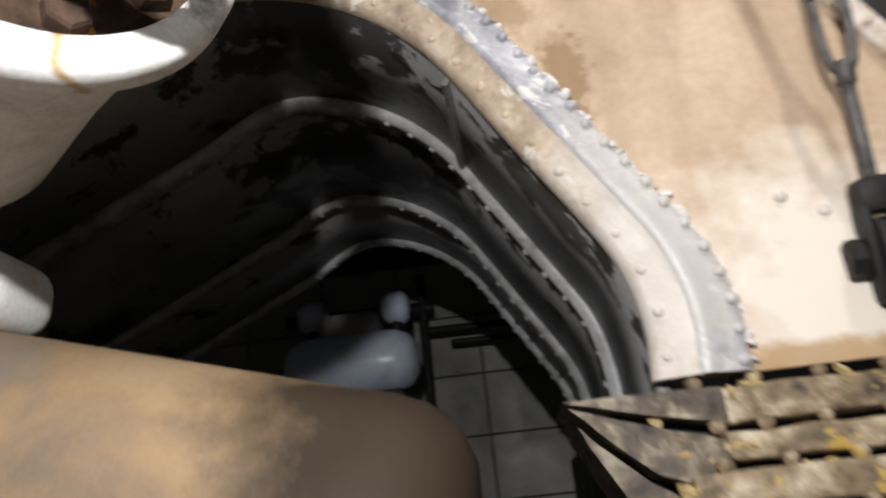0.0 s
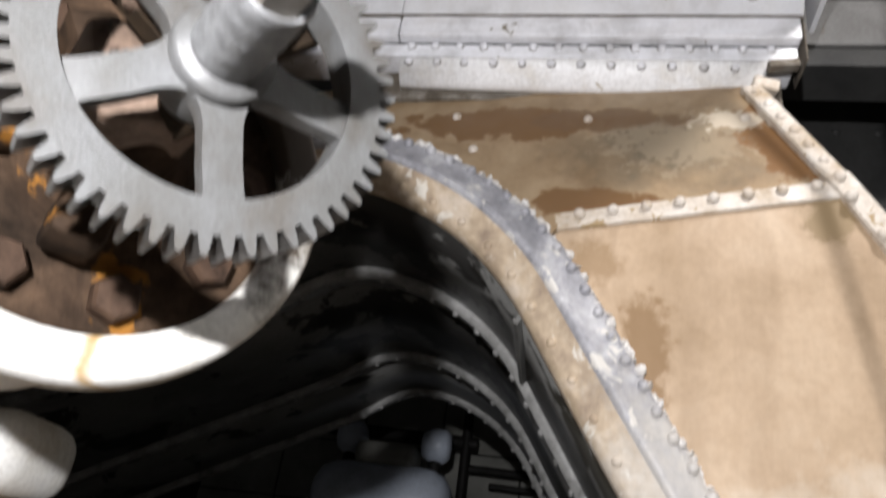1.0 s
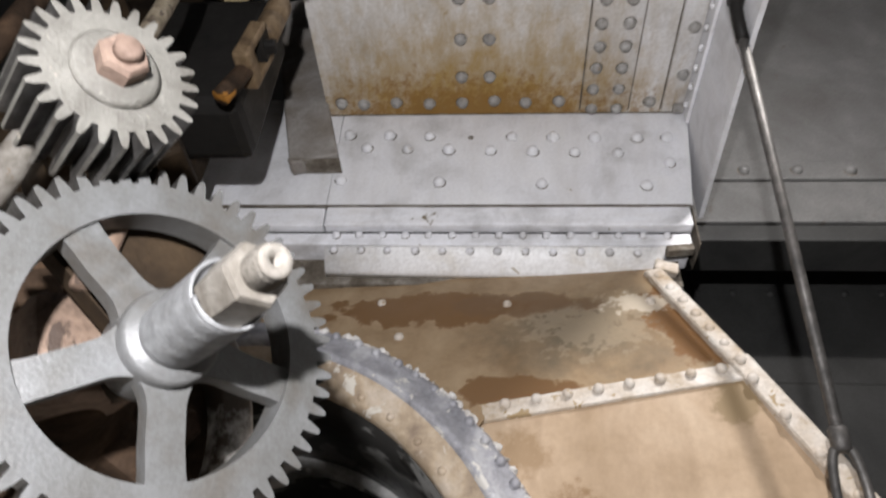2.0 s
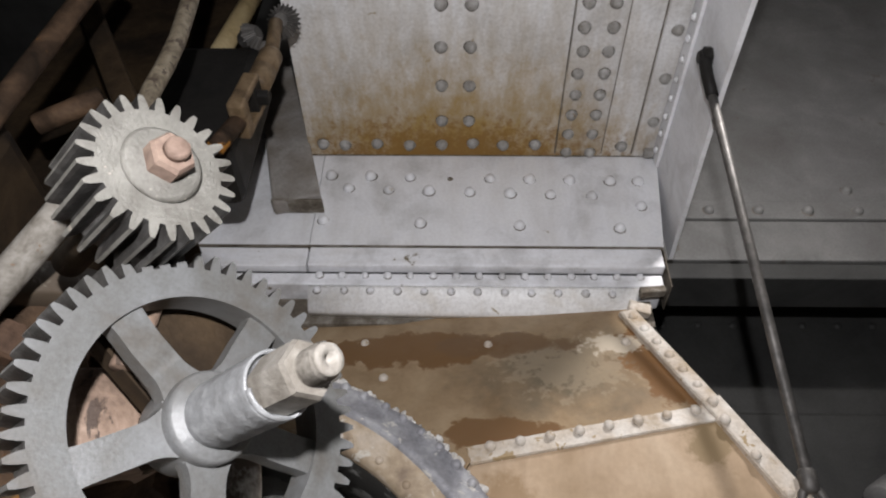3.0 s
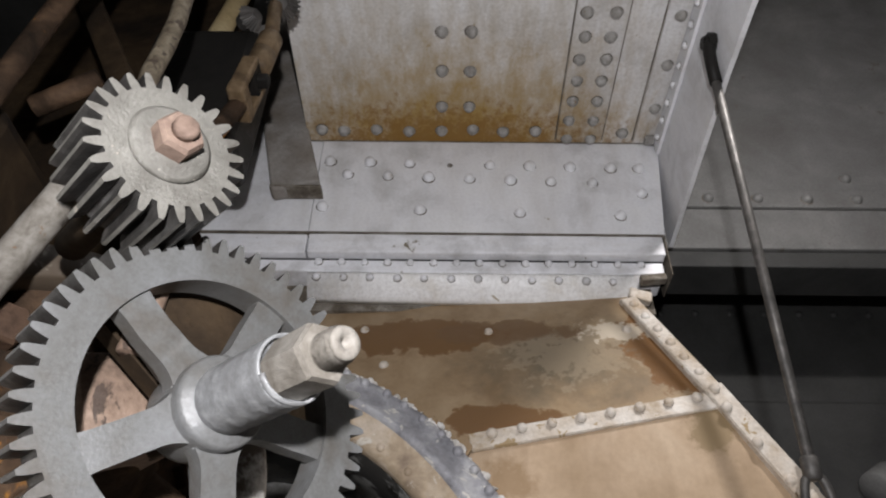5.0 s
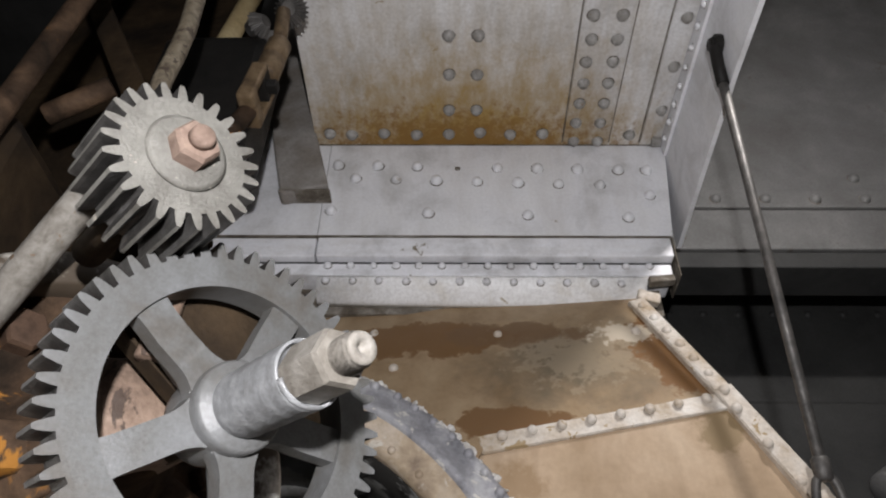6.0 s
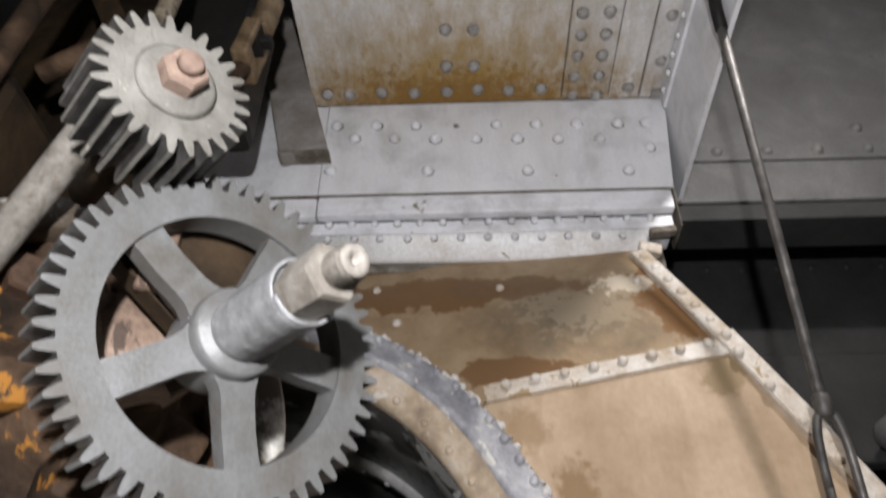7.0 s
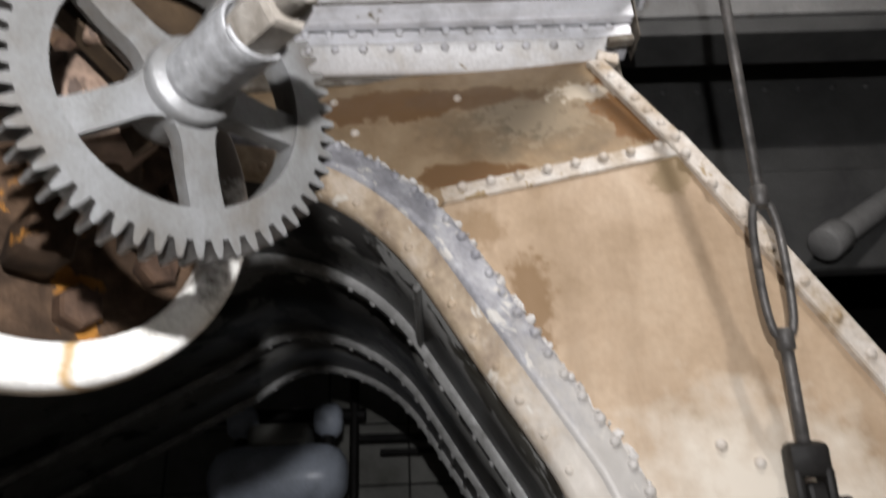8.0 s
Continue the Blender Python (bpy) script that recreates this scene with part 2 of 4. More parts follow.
# Greasy tooth flanks, darkened so the shadow between teeth is in the colour.
GREASE_SHADE = material("tooth_grease", (0.035, 0.033, 0.031), (0.014, 0.013, 0.012), (0.07, 0.068, 0.065), rough=0.38, scale=35, bump=0.3)
BRASS = material("dirty_brass", (0.16, 0.11, 0.062), (0.07, 0.046, 0.026), (0.25, 0.18, 0.11), rough=0.5, metal=0.3, scale=22, bump=0.3)
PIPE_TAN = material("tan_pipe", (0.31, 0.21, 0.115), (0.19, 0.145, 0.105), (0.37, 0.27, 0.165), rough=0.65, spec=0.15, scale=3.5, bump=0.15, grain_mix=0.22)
# Shadow over the pipe's domed end, painted as a soft dark ellipsoid.
stain_or_shade(PIPE_TAN, (-0.05, 1.30, 1.42), (0.40, 0.8, 0.8), (0.026, 0.018, 0.012), scale=6, ragged=0.25, soft=0.3, strength=0.95)
stain_or_shade(PIPE_TAN, (-1.05, 1.15, 1.90), (0.28, 0.14, 0.16), (0.19, 0.165, 0.14), scale=7, ragged=0.6, soft=0.5, strength=0.8)
SILT = material("silty_sill", (0.22, 0.16, 0.09), (0.030, 0.021, 0.013), (0.56, 0.48, 0.35), rough=0.6, scale=17, bump=0.9, grain=50, spots=(0.40, 0.27, 0.06), spot_scale=14, spot_at=0.61)
WET_SILT = material("wet_dark_silt", (0.085, 0.060, 0.034), (0.014, 0.010, 0.007), (0.36, 0.30, 0.20), rough=0.4, scale=20, bump=0.9, grain=60)
BLUE_WHITE = material("blue_white_enamel", (0.46, 0.51, 0.59), rough=0.35, scale=3, bump=0.05)
BACK_PANEL = material("back_panel", (0.20, 0.20, 0.18), (0.13, 0.13, 0.11), (0.26, 0.26, 0.23), rough=0.6, scale=3, bump=0.1)
CONCRETE = material("stained_concrete", (0.22, 0.20, 0.18), rough=0.8, scale=3, bump=0.4)


# ---- mesh helpers ----
def part(name, bm, mat, parent, label="", smooth=False):
    if smooth:
        for f in bm.faces:
            f.smooth = True
        for e in bm.edges:
            if len(e.link_faces) == 2 and e.calc_face_angle(0) > 0.6:
                e.smooth = False
    me = bpy.data.meshes.new(name)
    bmesh.ops.recalc_face_normals(bm, faces=bm.faces)
    bm.to_mesh(me)
    bm.free()
    me.materials.append(mat)
    ob = new(name, me)
    ob.parent = parent
    if label:
        ob["label"] = label
    return ob


def thing(name, label, category, group="", kind="", at=None):
    e = new(name)
    e.empty_display_size = 0.05
    if at is not None:
        e.matrix_world = at
        bpy.context.view_layer.update()
    return tagged(e, label, category, group, kind)


def box(bm, lo, hi, bevel=0.0, m=None):
    """A block from corner lo to corner hi, with bevelled edges."""
    lo, hi = Vector(lo), Vector(hi)
    r = bmesh.ops.create_cube(bm, size=1.0)
    mid, size = (lo + hi) / 2, hi - lo
    for v in r["verts"]:
        v.co = Vector((v.co.x * size.x, v.co.y * size.y, v.co.z * size.z)) + mid
    verts = r["verts"]
    if bevel:
        edges = {e for v in verts for e in v.link_edges}
        out = bmesh.ops.bevel(bm, geom=list(edges), offset=bevel, segments=5 if bevel > 0.05 else 2, affect="EDGES", profile=0.5)
        verts = list({v for f in out["faces"] for v in f.verts} | {v for v in verts if v.is_valid})
    if m is not None:
        done, stack = set(), list(verts)
        while stack:
            v = stack.pop()
            if v in done:
                continue
            done.add(v)
            stack += [e.other_vert(v) for e in v.link_edges]
        for v in done:
            v.co = m @ v.co
    return bm


def lathe(bm, profile, seg=32, m=None, close=False):
    """A body turned about z from (radius, z) pairs."""
    rings = []
    for r, z in profile:
        if r < 1e-6:
            rings.append([bm.verts.new((0, 0, z))])
        else:
            rings.append([bm.verts.new((r * math.cos(2 * math.pi * i / seg), r * math.sin(2 * math.pi * i / seg), z)) for i in range(seg)])
    made = [v for g in rings for v in g]
    pairs = list(zip(rings, rings[1:])) + ([(rings[-1], rings[0])] if close else [])
    for a, b in pairs:
        for i in range(seg):
            j = (i + 1) % seg
            if len(a) == 1 and len(b) == 1:
                continue
            if len(a) == 1:
                bm.faces.new((a[0], b[i], b[j]))
            elif len(b) == 1:
                bm.faces.new((a[i], b[0], a[j]))
            else:
                bm.faces.new((a[i], b[i], b[j], a[j]))
    if m is not None:
        for v in made:
            v.co = m @ v.co
    return bm


def along(a, b):
    """A pose at a whose z points to b."""
    a, b = Vector(a), Vector(b)
    return Matrix.Translation(a) @ (b - a).to_track_quat("Z", "Y").to_matrix().to_4x4()


def rod(bm, a, b, r, seg=20, r2=None, bevel=0.1):
    n = (Vector(b) - Vector(a)).length
    r2 = r if r2 is None else r2
    c = min(r, r2) * bevel
    return lathe(bm, [(0, 0), (r - c, 0), (r, c), (r2, n - c), (r2 - c, n), (0, n)], seg, along(a, b))


def tube_path(bm, pts, r, seg=16):
    """A bent bar of round section through points."""
    pts = [Vector(p) for p in pts]
    rings, u = [], None
    for i, p in enumerate(pts):
        d = (pts[min(i + 1, len(pts) - 1)] - pts[max(i - 1, 0)]).normalized()
        u = d.orthogonal().normalized() if u is None else (u - d * u.dot(d)).normalized()
        v = d.cross(u)
        rings.append([bm.verts.new(p + u * (r * math.cos(2 * math.pi * k / seg)) + v * (r * math.sin(2 * math.pi * k / seg))) for k in range(seg)])
    for a, b in zip(rings, rings[1:]):
        for k in range(seg):
            bm.faces.new((a[k], a[(k + 1) % seg], b[(k + 1) % seg], b[k]))
    bm.faces.new(rings[0][::-1])
    bm.faces.new(rings[-1])
    return bm


def plate(bm, outline, depth, place):
    """A flat plate: outline of 2D points, thickness depth, put in the world by place(u, v, w)."""
    a = [bm.verts.new(place(u, v, 0)) for u, v in outline]
    b = [bm.verts.new(place(u, v, depth)) for u, v in outline]
    bm.faces.new(a)
    bm.faces.new(b[::-1])
    n = len(a)
    for i in range(n):
        bm.faces.new((a[i], b[i], b[(i + 1) % n], a[(i + 1) % n]))
    return bm


def collar(bm, r, m):
    """A thin uneven ring in grime colour: painted shade round a rivet head."""
    e = random.random() * 6.28
    lathe(bm, [(r * 1.09, 0), (r * 1.07, 0.0012), (r * 0.90, 0.0016)], 12, m @ Matrix.Translation((r * 0.09 * math.cos(e), r * 0.09 * math.sin(e), 0)))


def rivet_mesh(name, r, h, mat, rim_shade=None):
    bm = bmesh.new()
    lathe(bm, [(r, 0), (r * 0.96, h * 0.35), (r * 0.72, h * 0.78), (r * 0.36, h * 0.97), (0, h)], 12)
    heads = len(bm.faces)
    if rim_shade:
        collar(bm, r, Matrix())
    bm.faces.ensure_lookup_table()
    for i, f in enumerate(bm.faces):
        f.smooth = True
        f.material_index = 1 if i >= heads else 0
    me = bpy.data.meshes.new(name)
    bm.to_mesh(me)
    bm.free()
    me.materials.append(mat)
    if rim_shade:
        me.materials.append(rim_shade)
    return me


def rivets(places, normal, me, parent, name="rivet"):
    q = Vector(normal).to_track_quat("Z", "Y").to_matrix().to_4x4()
    for p in places:
        ob = new(name, me)
        ob.parent = parent
        ob.matrix_basis = Matrix.Translation(p) @ q @ Matrix.Rotation(random.random() * 6.28, 4, "Z") @ Matrix.Scale(random.uniform(0.92, 1.08), 4)


DOMES = []


def joined_dome(bm, p, normal, r, h):
    DOMES.append((p, r))
    lathe(bm, [(r, 0), (r * 0.96, h * 0.35), (r * 0.72, h * 0.78), (r * 0.36, h * 0.97), (0, h)], 12,
          Matrix.Translation(p) @ Vector(normal).to_track_quat("Z", "Y").to_matrix().to_4x4())


# ---- the setting: soffit, back panel, ledges ----
CEIL = 3.853
bm = bmesh.new()
box(bm, (-0.545, -1.2, CEIL), (0.70, 1.56, CEIL + 0.03))
box(bm, (0.333, -1.2, CEIL - 0.009), (0.492, 1.545, CEIL - 0.001), 0.003)
box(bm, (0.605, -1.2, CEIL - 0.010), (0.675, 1.545, CEIL - 0.001), 0.003)
flat = set(bm.faces)
R, H = 0.0195, 0.020
for k in range(15):
    y = 1.528 - 0.0836 * k
    for x in (0.367, 0.450):
        joined_dome(bm, (x + random.uniform(-.003, .003), y, CEIL - 0.008), (0, 0, -1), R, H)
for k in range(8):
    for x in (-0.070, 0.022):
        joined_dome(bm, (x, 1.396 - 0.147 * k, CEIL + 0.001), (0, 0, -1), R * 1.05, H)
for x in (-0.491, -0.414, -0.300, -0.186, -0.071, 0.037, 0.145, 0.258, 0.562):
    joined_dome(bm, (x, 1.502 + random.uniform(-.006, .006), CEIL + 0.001), (0, 0, -1), R * 1.08, H * 1.05)
for k in range(9):
    joined_dome(bm, (0.647, 1.389 - 0.178 * k, CEIL - 0.009), (0, 0, -1), R * 0.95, H)
box(bm, (0.640, 1.507, CEIL - 0.028), (0.675, 1.540, CEIL - 0.009), 0.004)
for f in bm.faces:
    f.material_index = 0 if f in flat else 1
clean = set(bm.faces)
# Dark off-centre rings paint the crescent of shade at each rivet.
for p, r in DOMES:
    collar(bm, r, Matrix.Translation(p) @ Matrix.Rotation(math.pi, 4, "X"))
for x in (0.3300, 0.4945, 0.6020):
    box(bm, (x - 0.0022, -1.2, CEIL - 0.0025), (x + 0.0022, 1.54, CEIL + 0.002))
box(bm, (-0.54, 1.5535, CEIL - 0.004), (0.68, 1.5555, CEIL + 0.004))
for f in bm.faces:
    if f not in clean:
        f.material_index = 2
ceiling = part("ceiling", bm, SOFFIT, None, smooth=True)
ceiling.data.materials.append(RIVET_PAINT)
ceiling.data.materials.append(GRIME_SHADE)
tagged(ceiling, "grey painted riveted steel soffit streaked with rust", "ceiling", kind="structure")

wall_back = thing("wall_back", "grey painted steel panel with staggered rows of rivets", "wall", kind="structure")
bm = bmesh.new()
plate(bm, [(-0.49, 3.425), (0.645, 3.425), (0.689, 3.80), (0.689, 3.856), (-0.49, 3.856)], 0.024, lambda u, v, w: (u, 1.556 + w, v))
part("panel", bm, GREY_PAINT, wall_back)
bm = bmesh.new()
box(bm, (-1.6, 1.562, 3.425), (-0.494, 1.58, 3.95), 0.003)
part("panel", bm, GREY_PAINT, wall_back)
RIVET = rivet_mesh("rivet", 0.0195, 0.021, GREY_PAINT, GRIME_SHADE)
HOLE = rivet_mesh("plug", 0.010, 0.003, GRIME_SHADE)
SMALL = rivet_mesh("small_rivet", 0.012, 0.012, WHITE_TRIM, GRIME_SHADE)
rivets([(x, 1.556, 3.735 - 0.022 * (x + 0.04)) for x in (-0.456, -0.318, -0.181, 0.098, 0.235, 0.373, 0.512, 0.609)], (0, -1, 0), RIVET, wall_back)
rivets([(-0.39 + 0.1385 * k, 1.556, 3.680 - 0.005 * k) for k in range(7)] + [(0.60, 1.556, 3.603)], (0, -1, 0), RIVET, wall_back)
rivets([(-0.459, 1.556, 3.531), (-0.138, 1.556, 3.520), (0.189, 1.556, 3.512), (0.516, 1.556, 3.503)], (0, -1, 0), RIVET, wall_back)
rivets([(-0.041, 1.5565, 3.732)], (0, -1, 0), HOLE, wall_back, "plug")

ledge = thing("trim_ledge", "stacked white painted steel ledge bars with a grimy joint", "ledge", kind="structure")
bm = bmesh.new()
box(bm, (-0.488, 1.553, 3.340), (0.635, 1.70, 3.416), 0.006)
part("upper_bar", bm, WHITE_TRIM, ledge)
bm = bmesh.new()
box(bm, (-1.6, 1.557, 3.340), (-0.492, 1.70, 3.416), 0.006)
part("upper_bar", bm, WHITE_TRIM, ledge)
bm = bmesh.new()
box(bm, (-1.6, 1.588, 3.330), (0.630, 1.70, 3.3395))
part("joint_strip", bm, BLACK, ledge, "black grimy joint strip")
bm = bmesh.new()
box(bm, (-1.6, 1.582, 3.286), (0.628, 1.70, 3.331), 0.005)
part("lower_bar", bm, WHITE_TRIM, ledge)
bm = bmesh.new()
box(bm, (-1.6, 1.5545, 3.4165), (0.64, 1.6, 3.4245))
part("seam", bm, GRIME_SHADE, ledge, "dark seam of grime")
# Thin dark plate added: stands for the shadow here and blocks lamp glint.
bm = bmesh.new()
box(bm, (0.641, 1.560, 3.27), (0.645, 1.68, 3.44), 0.001)
part("end_plate", bm, GRIME_SHADE, ledge, "dark plate added for the shadow at the ledge's end")
rivets([(-0.45 + 0.072 * k, 1.582, 3.321) for k in range(15)], (0, -1, 0), SMALL, ledge, "bolt")

# a web plate that hangs from the soffit's edge
web = thing("girder_web", "grey painted hanging web plate with an angle bar", "girder", kind="structure")
bm = bmesh.new()
plate(bm, [(-1.2, 3.515), (1.0, 3.508), (1.66, 3.462), (1.66, CEIL + 0.03), (-1.2, CEIL + 0.03)], 0.014, lambda u, v, w: (0.690 + w, u, v))
part("plate", bm, GREY_PAINT, web)
bm = bmesh.new()
box(bm, (0.677, -1.2, 3.783), (0.689, 1.545, CEIL - 0.001), 0.003)
part("angle_bar", bm, GREY_PAINT, web)
rivets([(0.677, 1.49 - 0.074 * k, 3.815) for k in range(14)], (-1, 0, 0), SMALL, web)

# ---- the dusty bulkhead with the arched opening ----
YF = 1.43
CX, CZ = -0.60, 2.10
RN, LN = Vector((0.857, 0.515)), Vector((-0.449, 0.893))


def arch(r, count=36, low=1.682, left=1.75):
    """The arch's outline from the foot of its steep leg over the crown to its flat leg, at radius r."""
    a1, a2 = math.atan2(RN.y, RN.x), math.atan2(LN.y, LN.x)
    p = []
    for i in range(count + 1):
        a = a1 + (a2 - a1) * i / count
        k = min(1.0, max(0.0, (a - 1.45) / (a2 - 1.45)))
        rr = r - 0.085 * k * k * (3 - 2 * k)
        p.append(Vector((CX + rr * math.cos(a), CZ + rr * math.sin(a))))
    d = Vector((0.515, -0.857))
    knee = p[0] + d * ((p[0].y - 1.875) / 0.857)
    foot = Vector((knee.x - 0.016, low))
    top = p[0].lerp(knee, 0.78)
    bend = [top * ((1 - k / 10) ** 2) + knee * (2 * k / 10 * (1 - k / 10)) + foot.lerp(knee, 0.25) * ((k / 10) ** 2) for k in range(10, 0, -1)]
    leg = bend + [p[0].lerp(top, k / 6) for k in range(6, 0, -1)]
    d2 = Vector((-LN.y, LN.x))
    tail = [p[-1] + d2 * (left * k / 6) for k in range(1, 7)]
    return [foot, *leg, *p, *tail]


def seam_z(x):
    return 2.655 + 0.20 * x


def upper_y(x, z):
    return YF + 0.40 * (z - seam_z(x))


bulkhead = thing("wall_bulkhead", "tan dusty steel bulkhead with riveted seams round an arched opening", "wall", kind="structure")
ring_line = arch(0.72)
i_end = max(i for i, p in enumerate(ring_line) if p.x < 0.4 and p.y < seam_z(p.x) and i < 20)
bm = bmesh.new()
low_outline = [(p.x, p.y) for p in ring_line[:i_end + 1]] + [(0.03, seam_z(0.03)), (0.64, seam_z(0.64)), (0.783, 2.554), (0.99, 2.186), (1.27, 1.682)]
plate(bm, low_outline, 0.012, lambda u, v, w: (u, YF + w, v))
part("lower_plate", bm, BEIGE, bulkhead, "tan dusty plate with pale mud streaks")
bm = bmesh.new()
arc = [p for p in arch(0.72)[i_end + 1:] if p.x > -1.05]
up_outline = [(0.03, seam_z(0.03)), (0.64, seam_z(0.64)), (0.49, 3.275), (-1.2, 3.275), (-1.2, 2.6)] + [(p.x, p.y) for p in arc[::-1]]
plate(bm, up_outline, 0.012, lambda u, v, w: (u, upper_y(u, v) + w, v))
part("upper_plate", bm, BEIGE_UP, bulkhead, "brown stained upper plate leaning back")
bm = bmesh.new()
plate(bm, [(-0.06, 2.56), (0.12, 2.56), (0.12, 2.672), (-0.06, 2.636)], 0.006, lambda u, v, w: (u, YF + 0.014 + w, v))
part("lap_plate", bm, BEIGE, bulkhead)
# flange strip under the ledge
bm = bmesh.new()
rows = []
for k in range(9):
    f = k / 8
    z, y = 3.212 + 0.068 * f, 1.580 + 0.055 * (1 - f) ** 1.6
    rows.append([bm.verts.new((x, y, z + 0.02 * (0.05 - x) * (1 - f) * 0.7)) for x in (-0.48, -0.2, 0.1, 0.35, 0.53 + 0.02 * f)])
rows.append([bm.verts.new((v.co.x, v.co.y + 0.08, v.co.z)) for v in rows[-1]])
rows.append([bm.verts.new((v.co.x, v.co.y + 0.025, v.co.z)) for v in rows[0]])
for a, b in zip(rows, rows[1:] + rows[:1]):
    for k in range(4):
        bm.faces.new((a[k], a[k + 1], b[k + 1], b[k]))
for k in (0, -1):
    bm.faces.new([r[k] for r in rows])
part("top_flange", bm, FLANGE_STRIP, bulkhead, "white rolled flange strip with small rivets", smooth=True)
rivets([(-0.45 + 0.083 * k, 1.583, 3.264 - 0.0008 * k) for k in range(12)], (0, -1, -0.25), SMALL, bulkhead)


def strip(name, a, b, width, mat, off=0.010, thick=0.014):
    """A flat bar from a to b (points x, z on the bulkhead)."""
    a, b = Vector(a), Vector(b)
    d = (b - a).normalized()
    n = Vector((-d.y, d.x)) * width / 2
    bm = bmesh.new()
    q = [a - n, b - n, b + n, a + n]
    front, back = [], []
    for p in q:
        y = max(YF, upper_y(p.x, p.y)) if p.y > seam_z(p.x) else YF
        front.append(bm.verts.new((p.x, y - off, p.y)))
        back.append(bm.verts.new((p.x, y + 0.004, p.y)))
    bm.faces.new(front)
    for i in range(4):
        j = (i + 1) % 4
        bm.faces.new((front[i], back[i], back[j], front[j]))
    bmesh.ops.bevel(bm, geom=[e for e in bm.edges if all(v in front for v in e.verts)], offset=0.003, segments=2, affect="EDGES")
    return part(name, bm, mat, bulkhead)


SEAM_PAINT = material("seam_paint", (0.55, 0.49, 0.42), (0.36, 0.27, 0.17), (0.68, 0.65, 0.60), rough=0.5, scale=12, bump=0.3, spots=(0.33, 0.24, 0.13), spot_scale=22, spot_at=0.62)
PLATE_RIVET = rivet_mesh("plate_rivet", 0.0135, 0.011, SEAM_PAINT)
strip("seam_bar", (0.012, seam_z(0.012) - 0.004), (0.63, seam_z(0.63) - 0.004), 0.050, SEAM_PAINT)
rivets([(0.065 + 0.073 * k, YF - 0.008, seam_z(0.065 + 0.073 * k) + 0.008) for k in range(8)], (0, -1, 0.1), PLATE_RIVET, bulkhead)
strip("edge_bar", (0.620, seam_z(0.62) + 0.025), (0.500, 3.20), 0.050, SEAM_PAINT, 0.022)
strip("edge_bar", (1.265, 1.64), (0.770, 2.535), 0.055, SEAM_PAINT, 0.022)
strip("edge_bar", (0.775, 2.53), (0.622, seam_z(0.62) + 0.03), 0.055, SEAM_PAINT, 0.023)
pl = []
for k in range(7):
    p = Vector((0.622, 2.80)).lerp(Vector((0.503, 3.18)), k / 6.3)
    pl.append((p.x, upper_y(p.x, p.y) - 0.021, p.y))
for k in range(13):
    p = Vector((0.64, 2.745)).lerp(Vector((1.26, 1.66)), k / 12)
    pl.append((p.x - 0.003 + (0.006 if k > 3 else 0), YF - 0.021, p.y))
rivets(pl, (0, -1, 0), PLATE_RIVET, bulkhead)
# stud bolts on the upper plate
rivets([(0.076, upper_y(0.076, 3.072), 3.072), (-0.291, upper_y(-0.291, 3.1), 3.10), (0.47, upper_y(0.47, 3.06), 3.06), (-0.22, upper_y(-0.22, 2.94), 2.94), (0.66, YF, 1.98), (0.585, YF, 2.02)], (0, -1, 0), PLATE_RIVET, bulkhead, "stud")

bm = bmesh.new()
box(bm, (-0.60, 1.66, 3.19), (0.60, 1.69, 3.30))
part("packing", bm, GRIME_SHADE, bulkhead, "grimy packing behind the flange strip")
bm = bmesh.new()
box(bm, (-0.03, -0.010, -0.02), (0.04, 0.02, 0.018), 0.005, pose(0.54, 1.605, 3.222, 0, 12, 8))
part("corner_bracket", bm, SEAM_PAINT, bulkhead)
bm = bmesh.new()
box(bm, (-0.03, -0.012, -0.012), (0.05, 0.02, 0.012), 0.004, pose(0.575, 1.575, 3.262, 0, -6, 0))
part("corner_bracket", bm, GRIME_SHADE, bulkhead)

# ring flange round the opening
INNER = [(0.640, 0.02), (0.640, -0.020), (0.655, -0.028), (0.690, -0.036), (0.708, -0.042)]
OUTER = [(0.708, -0.042), (0.716, -0.052), (0.726, -0.051), (0.738, -0.040), (0.775, -0.026), (0.790, -0.022), (0.797, -0.008), (0.797, 0.16)]
for name, prof, mat, label in (("inner_band", INNER, RING_TAN, "inner ring band crusted with tan scale"), ("outer_band", OUTER, RING, "worn blue-grey outer ring band with flaking edge")):
    bm = bmesh.new()
    lines = []
    for r, y in prof:
        row = []
        for k, p in enumerate(arch(r, 90)):
            w = noise.noise(Vector((p.x * 26, p.y * 26, r * 9))) * 0.010 if r > 0.77 else noise.noise(Vector((p.x * 6, p.y * 6, r * 5))) * 0.003
            row.append(bm.verts.new((p.x + w * 0.7, YF + y + w * 0.6, p.y + w * 0.5)))
        lines.append(row)
    for a, c in zip(lines, lines[1:]):
        for k in range(len(a) - 1):
            bm.faces.new((a[k], c[k], c[k + 1], a[k + 1]))
    part(name, bm, mat, bulkhead, label, smooth=True)
RING_RIVET = rivet_mesh("ring_rivet", 0.0125, 0.012, RING)
TAN_RIVET = rivet_mesh("scaled_rivet", 0.011, 0.009, RING_TAN)


def spaced(line, step, start=0.0):
    out, need = [], start
    for a, b in zip(line, line[1:]):
        n = (b - a).length
        while need <= n:
            out.append(a.lerp(b, need / n))
            need += step
        need -= n
    return out


rivets([(p.x + random.uniform(-.004, .004), YF - 0.024, p.y) for p in spaced(arch(0.782), 0.058, 0.02) if p.x > -0.9], (0, -1, 0), RING_RIVET, bulkhead)
